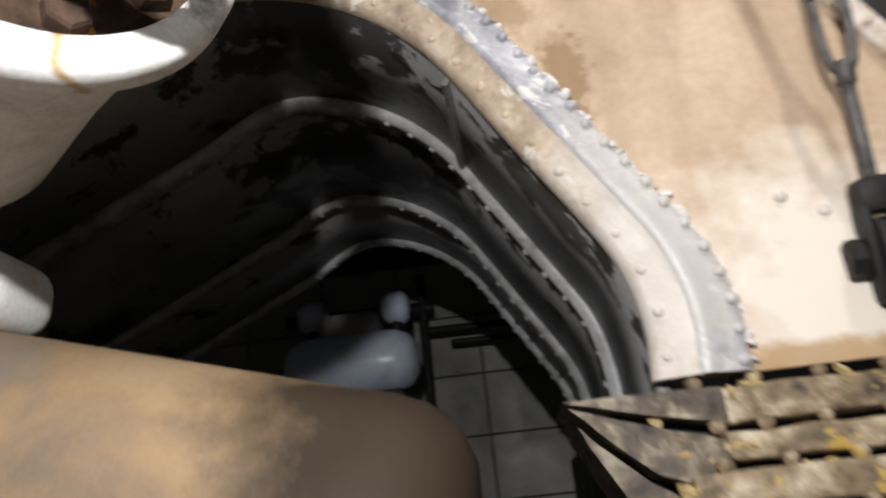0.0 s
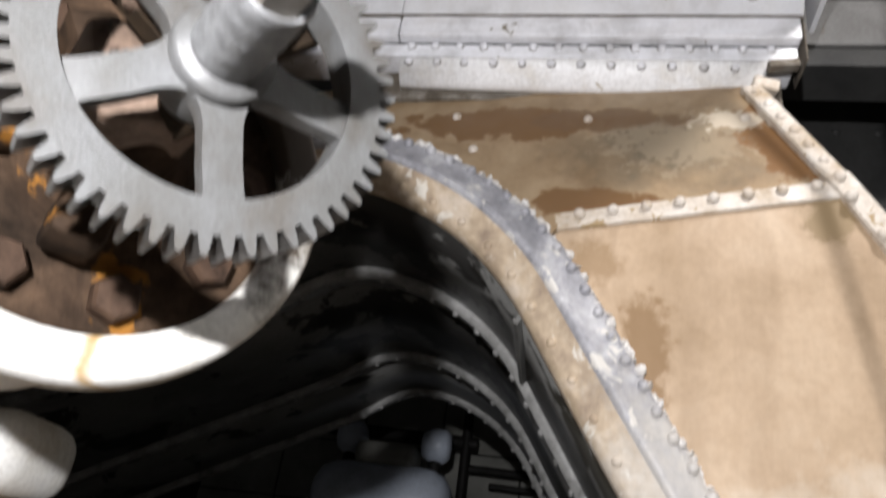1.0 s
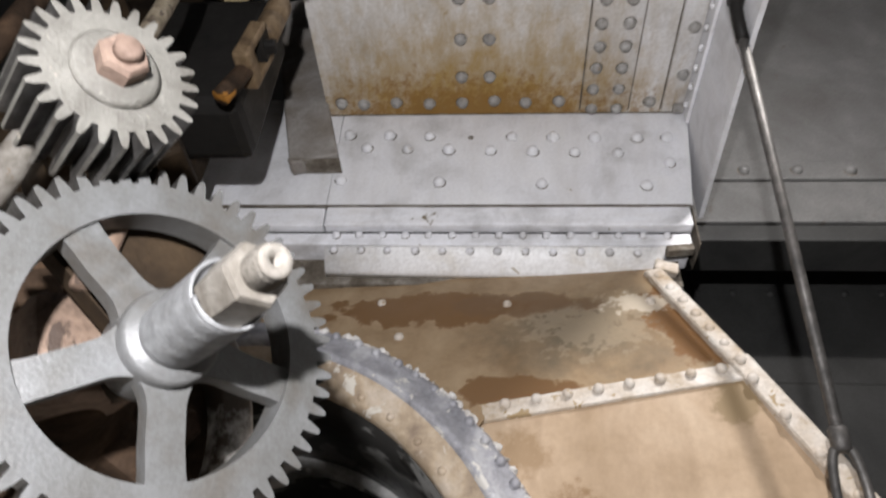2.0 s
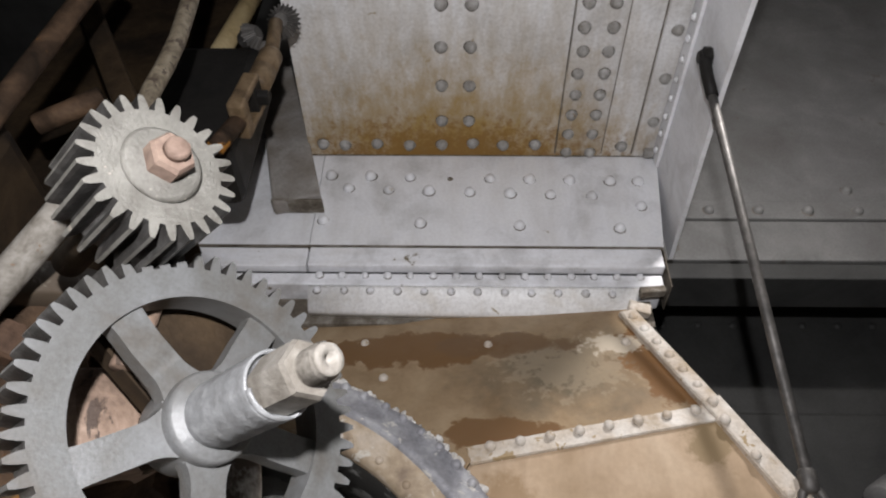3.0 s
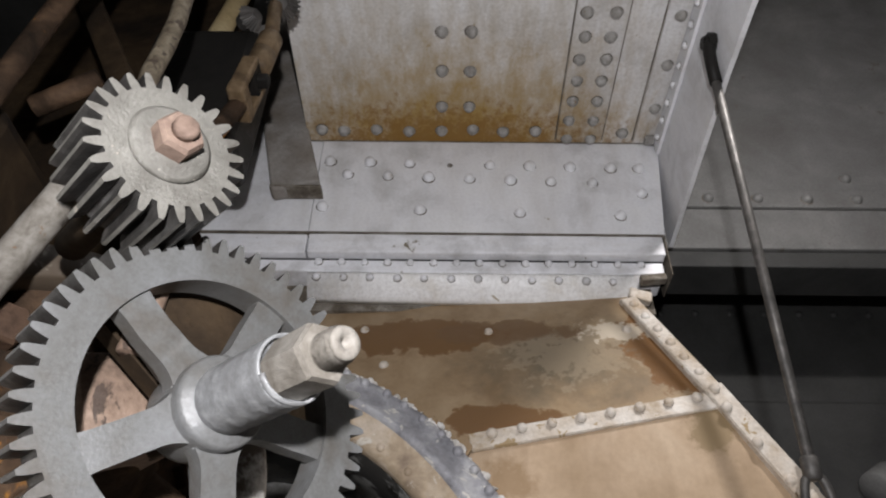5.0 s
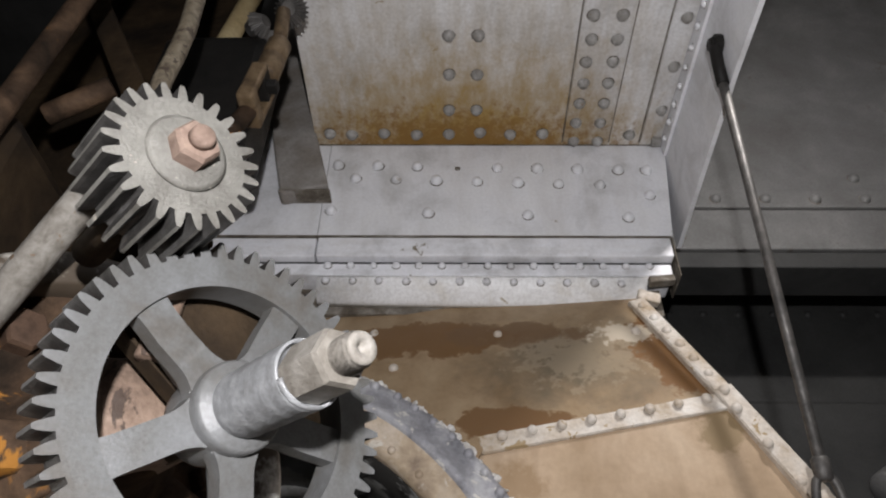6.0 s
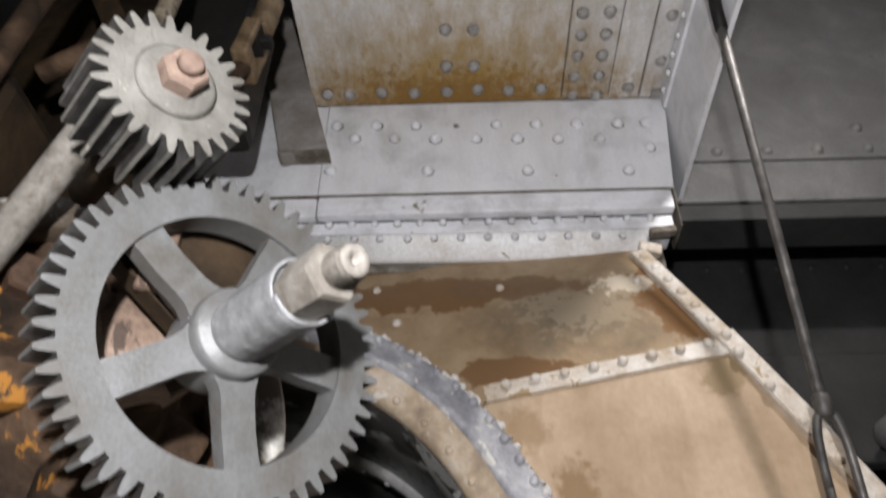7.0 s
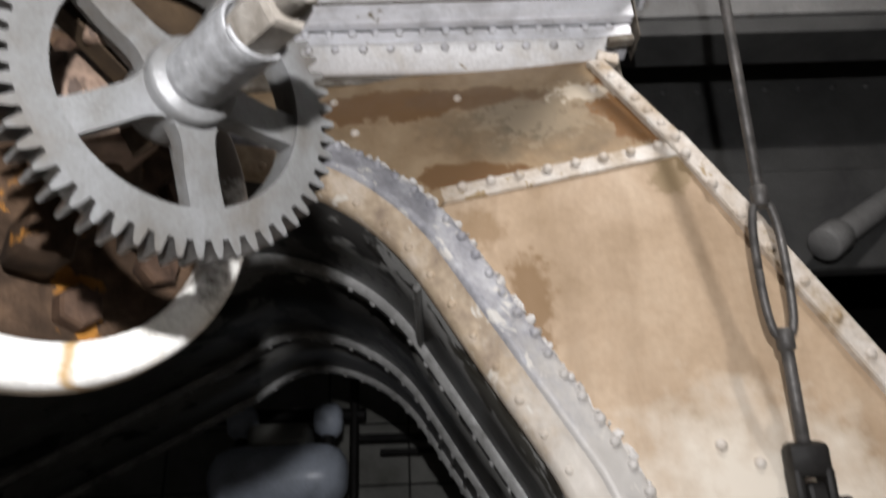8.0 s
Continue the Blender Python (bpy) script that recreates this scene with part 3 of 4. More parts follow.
rivets([(p.x, YF - 0.027, p.y) for p in spaced(arch(0.664), 0.088, 0.04) if p.x > -0.9], (0, -1, 0), TAN_RIVET, bulkhead)

FLAKE = material("chalky_flake", (0.62, 0.60, 0.57), (0.34, 0.30, 0.25), (0.74, 0.73, 0.71), rough=0.7, scale=30, bump=0.5)
flakes = bmesh.new()
for p in spaced(arch(0.793, 90), 0.0085, 0.01):
    if p.x < -0.55 or random.random() < 0.35:
        continue
    r = random.uniform(0.005, 0.014)
    m = Matrix.Translation((p.x + random.uniform(-.007, .006), YF - random.uniform(0.004, 0.022), p.y + random.uniform(-.007, .006))) @ Matrix.Rotation(random.random() * 6, 4, Vector((random.random(), random.random(), random.random() + 0.1)).normalized()) @ Matrix.Diagonal((r * random.uniform(0.8, 1.8), r, r * random.uniform(0.3, 0.7), 1))
    bmesh.ops.create_icosphere(flakes, subdivisions=1, radius=1.0, matrix=m)
tagged(part("paint_flakes", flakes, FLAKE, None), "chalky white paint flakes along the ring's outer edge", "flakes", kind="stuff")

# ---- the lined passage behind the opening ----
passage = thing("wall_passage", "grey painted arched passage lining with raised ribs", "wall", kind="structure")


def tunnel(bm, r1, r2, y1, y2):
    lines = [[bm.verts.new((p.x, y, p.y)) for p in arch(r, low=1.55)] for r, y in ((r1, y1), (r1, y2), (r2, y2), (r2, y1))]
    for a, b in zip(lines, lines[1:] + lines[:1]):
        for i in range(len(a) - 1):
            bm.faces.new((a[i], b[i], b[i + 1], a[i + 1]))
    for k in (0, -1):
        bm.faces.new([l[k] for l in lines])
    return bm


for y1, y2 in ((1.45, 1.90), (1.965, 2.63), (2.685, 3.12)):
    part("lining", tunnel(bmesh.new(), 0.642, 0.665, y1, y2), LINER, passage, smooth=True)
for y1, y2 in ((1.90, 1.965), (2.63, 2.685), (3.12, 3.165)):
    part("rib", tunnel(bmesh.new(), 0.618, 0.665, y1, y2), LINER_RIB, passage, "pale worn rib", smooth=True)
RIB_RIVET = rivet_mesh("rib_rivet", 0.011, 0.009, LINER_RIB)
for y in (1.935, 2.66, 3.14):
    for p, q in zip(spaced(arch(0.618), 0.085), spaced(arch(0.70), 0.085 * 1.07)):
        if p.x > -1.0:
            rivets([(p.x, y, p.y)], (CX - p.x, 0, 2.0 - p.y), RIB_RIVET, passage)
bm = bmesh.new()
p0 = arch(0.640)[17]
box(bm, (-0.018, 1.46, -0.006), (0.018, 1.90, 0.006), 0.002, Matrix.Translation((p0.x, 0, p0.y)) @ Matrix.Rotation(-math.radians(59), 4, "Y"))
part("butt_strap", bm, LINER, passage)
rivets([(p0.x - 0.007, 1.48 + 0.028 * k, p0.y - 0.004) for k in range(15)], (-0.857, 0, -0.515), RIB_RIVET, passage)

# ---- far end of the passage ----
far = thing("wall_far", "dim panelled far wall with dark joints", "wall", kind="structure")
for i in range(8):
    for j in range(6):
        bm = bmesh.new()
        box(bm, (0, 0, 0), (0.59, 0.03, 0.44), 0.008)
        ob = part("panel", bm, BACK_PANEL, far)
        ob.location = (-2.6 + 0.6 * i, 5.4, 0.7 + 0.45 * j)
bm = bmesh.new()
box(bm, (-4, 5.425, -0.0), (4, 5.5, 4.6))
part("backing", bm, BLACK, far, "black joints behind the panels")
pipe = thing("far_pipes", "dark pipes running across under a dim ceiling", "pipe")
for k, (z, x0, x1, r) in enumerate(((2.78, -0.55, 1.3, 0.03), (2.68, -0.4, 1.3, 0.022), (2.97, -1.6, -0.5, 0.05))):
    bm = bmesh.new()
    rod(bm, (x0, 5.1, z), (x1, 5.1, z - 0.02), r)
    part("pipe", bm, BLACK, pipe)
bm = bmesh.new()
rod(bm, (-0.58, 5.08, 0.0), (-0.58, 5.08, 3.2), 0.035)
part("riser", bm, BLACK, pipe)
tank = thing("blue_white_tank", "blue-white enamelled tank with rounded ends", "tank")
bm = bmesh.new()
lathe(bm, [(0, -0.40), (0.09, -0.39), (0.15, -0.35), (0.18, -0.28), (0.19, -0.16), (0.19, 0.16), (0.18, 0.28), (0.15, 0.35), (0.09, 0.39), (0, 0.40)], 32, pose(-0.92, 4.2, 2.40, 0, 90, 0))
part("shell", bm, BLUE_WHITE, tank, smooth=True)
bm = bmesh.new()
box(bm, (-1.10, 4.1, 2.56), (-0.74, 4.35, 2.70), 0.04)
part("saddle", bm, BACK_PANEL, tank)
for x in (-1.16, -0.65):
    bm = bmesh.new()
    lathe(bm, [(0, -0.09), (0.07, -0.08), (0.10, -0.03), (0.10, 0.05), (0.07, 0.08), (0, 0.09)], 20, pose(x, 4.25, 2.73, 0, 90, 0))
    part("dome", bm, BLUE_WHITE, tank, smooth=True)
    bm = bmesh.new()
    rod(bm, (x, 4.25, 2.5), (x, 4.25, 2.66), 0.04)
    part("neck", bm, BLACK, tank)
bm = bmesh.new()
box(bm, (-1.2, 4.0, 0), (-0.6, 4.4, 2.2), 0.01)
part("stand", bm, BLACK, tank)

# ---- sill layers below the bulkhead ----
sill = thing("sill_beam", "silt covered stack of steel sill plates with bolts", "beam", kind="structure")
for k, (z0, z1, y0, x0) in enumerate(((1.590, 1.654, 1.375, 0.365), (1.525, 1.572, 1.34, 0.355), (1.45, 1.508, 1.31, 0.28), (1.34, 1.432, 1.28, 0.24), (1.20, 1.325, 1.24, 0.25))):
    bm = bmesh.new()
    box(bm, (x0, y0, z0), (1.7, 3.1, z1), 0.006)
    long_edges = [e for e in bm.edges if abs(e.verts[0].co.x - e.verts[1].co.x) > 1.0]
    bmesh.ops.subdivide_edges(bm, edges=long_edges, cuts=70, use_grid_fill=True)
    for v in bm.verts:
        n = noise.noise_vector(Vector((v.co.x * 13, v.co.y * 13, v.co.z * 9 + k)))
        v.co += Vector((0.004 * n.x, 0.007 * n.y, 0.005 * n.z))
    part("plate", bm, SILT, sill, smooth=True)
for outline, y in (([(0.090, 1.657), (0.372, 1.655), (0.372, 1.588), (0.225, 1.622)], 1.372), ([(0.098, 1.640), (0.360, 1.560), (0.360, 1.470), (0.232, 1.516)], 1.352), ([(0.11, 1.612), (0.222, 1.505), (0.30, 1.455), (0.30, 1.36), (0.22, 1.40)], 1.375)):
    bm = bmesh.new()
    plate(bm, outline, 0.30, lambda u, v, w: (u, y + w, v))
    bmesh.ops.subdivide_edges(bm, edges=bm.edges[:], cuts=5, use_grid_fill=True)
    for v in bm.verts:
        n = noise.noise_vector(v.co * 15)
        v.co += Vector((0.003 * n.x, 0.006 * n.y, 0.005 * n.z))
    part("splayed_plate", bm, WET_SILT, sill, "splayed plate coated in dark wet silt", smooth=True)
# Solid black block added behind the plates, painting the shadow in their gaps.
bm = bmesh.new()
box(bm, (0.19, 1.445, 0.0), (1.68, 3.09, 1.66))
part("core", bm, BLACK, sill, "black core standing in for shadow between the plates")
SIDE_RIVET = rivet_mesh("side_rivet", 0.023, 0.024, SIDE_PAINT, GRIME_SHADE)
DARK_RIVET = rivet_mesh("dark_rivet", 0.019, 0.012, DARK_WALL)
SILL_BOLT = rivet_mesh("sill_bolt", 0.015, 0.02, SILT)
for z, y, s in ((1.672, 1.41, 0.11), (1.59, 1.372, 0.1), (1.525, 1.335, 0.11), (1.45, 1.305, 0.1)):
    rivets([(0.34 + s * k + random.uniform(-.01, .01), y, z) for k in range(9)], (0, -0.3, -1), SILL_BOLT, sill, "bolt")

clumps = bmesh.new()
for z, y in ((1.654, 1.385), (1.572, 1.35), (1.508, 1.32), (1.432, 1.29)):
    for k in range(60):
        r = random.uniform(0.004, 0.016)
        m = Matrix.Translation((random.uniform(0.25, 1.1), y + random.uniform(-0.006, 0.03), z + random.uniform(-0.05, 0.002))) @ Matrix.Rotation(random.random() * 6, 4, Vector((random.random(), random.random(), 1)).normalized()) @ Matrix.Diagonal((r * random.uniform(0.8, 2.0), r, r * random.uniform(0.4, 0.9), 1))
        bmesh.ops.create_icosphere(clumps, subdivisions=1, radius=1.0, matrix=m)
MUD = material("yellow_mud", (0.38, 0.28, 0.12), (0.16, 0.11, 0.05), (0.52, 0.42, 0.24), rough=0.8, scale=18, bump=0.6)
tagged(part("mud_clumps", clumps, MUD, None), "yellow-brown mud clumps stuck along the sill plates", "mud", kind="stuff")

# ---- dim wall beyond the bulkhead's sloping edge ----
side = thing("wall_beyond", "dim grey riveted plating beyond the bulkhead", "wall", kind="structure")
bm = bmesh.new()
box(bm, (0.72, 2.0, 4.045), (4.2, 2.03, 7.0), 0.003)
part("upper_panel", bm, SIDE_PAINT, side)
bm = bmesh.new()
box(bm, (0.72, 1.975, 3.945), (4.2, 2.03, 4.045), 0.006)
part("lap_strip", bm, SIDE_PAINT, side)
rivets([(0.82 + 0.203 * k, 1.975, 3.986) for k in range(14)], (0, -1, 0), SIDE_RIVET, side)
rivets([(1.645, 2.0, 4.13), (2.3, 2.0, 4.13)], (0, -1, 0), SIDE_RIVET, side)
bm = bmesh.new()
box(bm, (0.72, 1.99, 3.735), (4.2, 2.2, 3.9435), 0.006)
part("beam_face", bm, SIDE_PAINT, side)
# Flange in a darker grey than the face: its shade is painted in.
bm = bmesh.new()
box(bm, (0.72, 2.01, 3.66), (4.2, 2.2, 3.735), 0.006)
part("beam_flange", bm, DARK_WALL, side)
# Below the beam the panels darken to black in place of shadow.
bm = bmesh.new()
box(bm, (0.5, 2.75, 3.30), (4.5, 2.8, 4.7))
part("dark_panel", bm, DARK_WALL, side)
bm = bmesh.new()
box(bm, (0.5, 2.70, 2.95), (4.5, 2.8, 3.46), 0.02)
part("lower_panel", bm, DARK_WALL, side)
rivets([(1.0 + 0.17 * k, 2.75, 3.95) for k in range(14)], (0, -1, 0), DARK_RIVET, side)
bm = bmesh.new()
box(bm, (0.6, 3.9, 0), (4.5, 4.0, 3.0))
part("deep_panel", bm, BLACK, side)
brace = thing("grey_conduit", "grey pipe with a collar running into the dark", "pipe")
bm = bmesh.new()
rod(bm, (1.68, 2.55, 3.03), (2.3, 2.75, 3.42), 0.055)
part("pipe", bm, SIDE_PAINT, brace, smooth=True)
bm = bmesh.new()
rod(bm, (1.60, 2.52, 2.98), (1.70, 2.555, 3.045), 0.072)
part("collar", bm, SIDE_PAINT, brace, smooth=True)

# ---- tie rod with turnbuckle ----
tie = thing("tie_rod", "dark steel tie rod with an open turnbuckle and clevis", "tie rod")
TA, TB = Vector((0.668, 0.994, 3.645)), Vector((0.735, 1.385, 1.93))
tdir = (TB - TA).normalized()


def on_tie(z):
    return TA + (TB - TA) * ((TA.z - z) / (TA.z - TB.z))


bm = bmesh.new()
rod(bm, TA, on_tie(2.50), 0.0125)
part("upper_rod", bm, STEEL, tie, smooth=True)
bm = bmesh.new()
rod(bm, on_tie(2.24), on_tie(1.96), 0.0135)
part("lower_rod", bm, STEEL, tie, smooth=True)
bm = bmesh.new()
m = along(on_tie(2.53), on_tie(2.20))
L = (on_tie(2.53) - on_tie(2.20)).length
loop = []
for k in range(33):
    a = math.pi * k / 16
    sx = 0.029 * math.copysign(abs(math.cos(a)) ** 0.55, math.cos(a))
    loop.append(m @ Vector((sx, 0, L / 2 + (L / 2 - 0.02) * math.copysign(abs(math.sin(a)) ** 0.8, math.sin(a)))))
tube_path(bm, loop, 0.0095, 12)
buckle = part("turnbuckle_body", bm, STEEL, tie, smooth=True)
for z in (2.525, 2.215):
    bm = bmesh.new()
    rod(bm, on_tie(z + 0.025), on_tie(z - 0.025), 0.019, r2=0.019, bevel=0.3)
    part("turnbuckle_nut", bm, STEEL, buckle, smooth=True)
bm = bmesh.new()
m = along(on_tie(1.99), on_tie(1.80))
for s in (-1, 1):
    box(bm, (0.030 * s - 0.010, -0.036, 0.03), (0.030 * s + 0.010, 0.036, 0.22), 0.008, m)
box(bm, (-0.040, -0.034, -0.02), (0.040, 0.034, 0.05), 0.014, m)
clevis = part("clevis", bm, BLACK, tie, "black greasy clevis", smooth=True)
bm = bmesh.new()
lathe(bm, [(0, -0.075), (0.036, -0.075), (0.04, -0.068), (0.04, -0.045), (0.018, -0.044), (0.018, 0.044), (0.04, 0.045), (0.04, 0.068), (0.036, 0.075), (0, 0.075)], 8, m @ pose(0, 0, 0.13, 0, 90, 0))
part("pin", bm, BLACK, clevis)
bm = bmesh.new()
box(bm, (0.715, 1.36, 1.72), (0.760, YF - 0.001, 1.93), 0.01)
part("lug", bm, BLACK, tie)
bm = bmesh.new()
tube_path(bm, [TA + tdir * 0.14, TA + tdir * 0.07, TA + tdir * 0.03 + Vector((0.0, -0.006, 0.0)), TA + Vector((0.004, -0.004, 0.012))], 0.017, 12)
part("hook", bm, BLACK, tie, smooth=True)
bm = bmesh.new()
lathe(bm, [(0, 0), (0.03, 0), (0.03, 0.02), (0.018, 0.022), (0.018, 0.034), (0, 0.034)], 8, pose(0.6895, 0.994, 3.645, 0, -90, 0))
part("eye_bolt", bm, BLACK, tie)


# ---- the gear train ----
def gear_bm(teeth, r_tip, r_root, r_in, z0, z1, phase=0.0, taper=0.0):
    """A toothed ring about z between z0 and z1."""
    bm = bmesh.new()
    outer, inner = [], []
    p = 2 * math.pi / teeth
    for k in range(teeth):
        a = phase + k * p
        for da, r in ((-0.33, r_root), (-0.275, r_root + (r_tip - r_root) * 0.35), (-0.19, r_root + (r_tip - r_root) * 0.75), (-0.105, r_tip), (0.105, r_tip), (0.19, r_root + (r_tip - r_root) * 0.75), (0.275, r_root + (r_tip - r_root) * 0.35), (0.33, r_root)):
            outer.append((a + da * p, r))
            inner.append((a + da * p, r_in))
    rows = []
    for z in (z0, z1):
        rows.append([bm.verts.new((r * math.cos(a), r * math.sin(a), z)) for a, r in outer])
        rows.append([bm.verts.new((r * math.cos(a), r * math.sin(a), z)) for a, r in inner])
    n = len(outer)
    for i in range(n):
        j = (i + 1) % n
        bm.faces.new((rows[2][i], rows[2][j], rows[3][j], rows[3][i]))
        bm.faces.new((rows[0][j], rows[0][i], rows[1][i], rows[1][j]))
        # Flanks take the dark slot as painted shade; tooth tips keep the paint.
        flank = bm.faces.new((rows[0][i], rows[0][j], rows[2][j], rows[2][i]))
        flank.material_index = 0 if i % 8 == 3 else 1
        bm.faces.new((rows[1][j], rows[1][i], rows[3][i], rows[3][j]))
    return bm


def axis_pose(c, yaw, rise):
    a, b = math.radians(yaw), math.radians(rise)
    n = Vector((math.cos(b) * math.sin(a), -math.cos(b) * math.cos(a), math.sin(b)))
    u = Vector((0, 0, 1)).cross(n).normalized()
    v = n.cross(u)
    m = Matrix((u, v, n)).transposed().to_4x4()
    m.translation = c
    return m


GM = axis_pose((-0.2717, 0.4507, 2.2422), 43.6, -6.0)
gear = thing("spur_gear", "large grey painted five-spoked spur gear", "gear", at=GM)
part("toothed_rim", gear_bm(54, 0.1835, 0.1650, 0.132, -0.042, -0.002, math.radians(-150)), GEAR_PAINT, gear).data.materials.append(GREASE_SHADE)
for k in range(5):
    a = math.radians(146 + 72 * k)
    bm = bmesh.new()
    mm = Matrix.Rotation(a, 4, "Z")
    half = []
    for q in range(19):
        x = 0.036 + 0.0985 * q / 18
        half.append((x, 0.0182 + 0.010 * max(0.0, (0.066 - x) / 0.030) ** 2 + 0.0018 * max(0.0, (x - 0.116) / 0.0185) ** 2))
    plate(bm, [(x, -w) for x, w in half] + [(x, w) for x, w in half[::-1]], 0.022, lambda u, v, w: mm @ Vector((u, v, -0.008 + 0.010 * max(0.0, (0.095 - u) / 0.06) - w)))
    front = [e for e in bm.edges if all(v.co.z > -0.0085 for v in e.verts) and abs((e.verts[0].co - e.verts[1].co).length) < 0.012]
    bmesh.ops.bevel(bm, geom=front, offset=0.0045, segments=3, affect="EDGES")
    box(bm, (0.036, -0.006, -0.055), (0.134, 0.006, -0.034), 0.002, mm)
    part("spoke", bm, GEAR_PAINT, gear, smooth=True)
bm = bmesh.new()
lathe(bm, [(0.0, -0.06), (0.046, -0.06), (0.0475, -0.050), (0.0475, 0.010), (0.0465, 0.0145), (0.0435, 0.0172), (0.040, 0.018), (0.038, 0.020), (0.0, 0.020)], 48)
part("hub", bm, GEAR_PAINT, gear, smooth=True)
bm = bmesh.new()
pr = [(0.0, 0.0), (0.0335, 0.0)]
for k in range(14):
    pr += [(0.0335 + 0.0003 * (k % 3), 0.010 + 0.0085 * k), (0.0331, 0.0155 + 0.0085 * k)]
pr += [(0.0336, 0.130), (0.0328, 0.1320), (0.0305, 0.1320), (0.0305, 0.124), (0, 0.124)]
lathe(bm, pr, 48)
# a lip left where the sleeve's end is cut away
arc = [math.radians(-150 + 10 * k) for k in range(15)]
plate(bm, [(0.0332 * math.cos(a), 0.0332 * math.sin(a)) for a in arc] + [(0.0306 * math.cos(a), 0.0306 * math.sin(a)) for a in arc[::-1]], 0.010, lambda u, v, w: Vector((u, v, 0.128 + w)))
part("sleeve", bm, GALV, gear, "dull galvanised sleeve with a cut end", smooth=True)
bm = bmesh.new()
lathe(bm, [(0, 0.126), (0.0285, 0.126), (0.0285, 0.178), (0.0262, 0.184), (0, 0.184)], 6, Matrix.Rotation(0.2, 4, "Z"))
part("nut", bm, NUT_IRON, gear, "dusty hexagon nut")
bm = bmesh.new()
pr = [(0, 0.175), (0.0150, 0.175)]
for k in range(8):
    z = 0.184 + 0.0030 * k
    pr += [(0.0168, z), (0.0138, z + 0.0015)]
pr += [(0.0154, 0.209), (0.0138, 0.213), (0.0060, 0.213), (0.0052, 0.198), (0, 0.198)]
lathe(bm, pr, 32)
part("threaded_end", bm, NUT_IRON, gear, "worn threaded shaft end with a centre hole", smooth=True)
bm = bmesh.new()
lathe(bm, [(0, -0.30), (0.026, -0.30), (0.026, -0.06), (0, -0.06)], 24)
part("shaft", bm, BROWN_IRON, gear, smooth=True)

# Dark brown sector plate added behind the two upper spokes.
bm = bmesh.new()
arc = [math.radians(50 + 10 * k) for k in range(11)]
plate(bm, [(0.166 * math.cos(a), 0.166 * math.sin(a)) for a in arc] + [(0.02 * math.cos(a), 0.02 * math.sin(a)) for a in arc[::-1]], 0.03, lambda u, v, w: Vector((u, v, -0.066 - w)))
part("bearing_bracket", bm, BROWN_IRON, gear, "dark brown sector plate behind the spokes")
bm = bmesh.new()
rod(bm, (-0.075, 0.045, -0.068), (-0.078, 0.150, -0.060), 0.016)
part("bracket_rib", bm, CASTING, gear, smooth=True)

PM = axis_pose((-0.319, 0.284, 2.434), 43.6, -6.0)
pinion = thing("pinion_gear", "small grey painted pinion with a rusty hexagon nut", "gear", at=PM)
part("toothed_body", gear_bm(25, 0.0815, 0.0645, 0.012, -0.085, 0.0, math.radians(-120.5)), PINION_PAINT, pinion).data.materials.append(GREASE_SHADE)
bm = bmesh.new()
lathe(bm, [(0, 0.0005), (0.041, 0.0005), (0.042, 0.004), (0.036, 0.009), (0.0, 0.010)], 36)
part("washer", bm, PINION_PAINT, pinion, smooth=True)
bm = bmesh.new()
lathe(bm, [(0, 0.008), (0.024, 0.008), (0.024, 0.026), (0.021, 0.031), (0, 0.031)], 6)
pin_nut = part("nut", bm, NUT_RUST, pinion, "rusty hexagon nut")
bm = bmesh.new()
lathe(bm, [(0, 0.03), (0.0125, 0.03), (0.0125, 0.040), (0.010, 0.043), (0, 0.0435)], 20)
part("stud_end", bm, NUT_RUST, pin_nut, smooth=True)
bm = bmesh.new()
lathe(bm, [(0, -0.26), (0.020, -0.26), (0.020, -0.085), (0, -0.085)], 24)
part("shaft", bm, BROWN_IRON, pinion, smooth=True)
lever = thing("pale_lever", "pale mottled round lever bar below the pinion", "bar")
bm = bmesh.new()
rod(bm, (-0.455, 0.40, 2.575), (-0.66, 0.54, 2.34), 0.022)
part("bar", bm, PALE_ROD, lever, smooth=True)
bm = bmesh.new()
rod(bm, (-0.452, 0.398, 2.578), (-0.475, 0.414, 2.552), 0.028)
part("collar", bm, BROWN_IRON, lever, "dark greasy end collar", smooth=True)

# ---- drive housing ----
FM = axis_pose((-0.496, 0.637, 2.274), 46.5, -0.3)
housing = thing("drive_housing", "white painted flanged machine housing with a rusty bolted face", "machine", at=FM)
bm = bmesh.new()
lathe(bm, [(0.232, -0.05), (0.232, -0.004), (0.237, 0.0), (0.274, 0.0), (0.284, -0.008), (0.287, -0.045), (0.280, -0.060), (0.25, -0.066)], 80)
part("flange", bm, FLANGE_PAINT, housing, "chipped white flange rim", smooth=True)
bm = bmesh.new()
lathe(bm, [(0.268, -0.062), (0.255, -0.085), (0.238, -0.15), (0.226, -0.24), (0.215, -0.36), (0.21, -0.50), (0.205, -0.66), (0.18, -0.74), (0.0, -0.76)], 64)
part("body", bm, BODY_PAINT, housing, smooth=True)
bm = bmesh.new()
lathe(bm, [(0.233, -0.045), (0.20, -0.05), (0.14, -0.045), (0.11, -0.03), (0.095, 0.03), (0.07, 0.05), (0.05, 0.12), (0.0, 0.12)], 48)
part("face_plate", bm, RUST, housing, "rusty face casting", smooth=True)
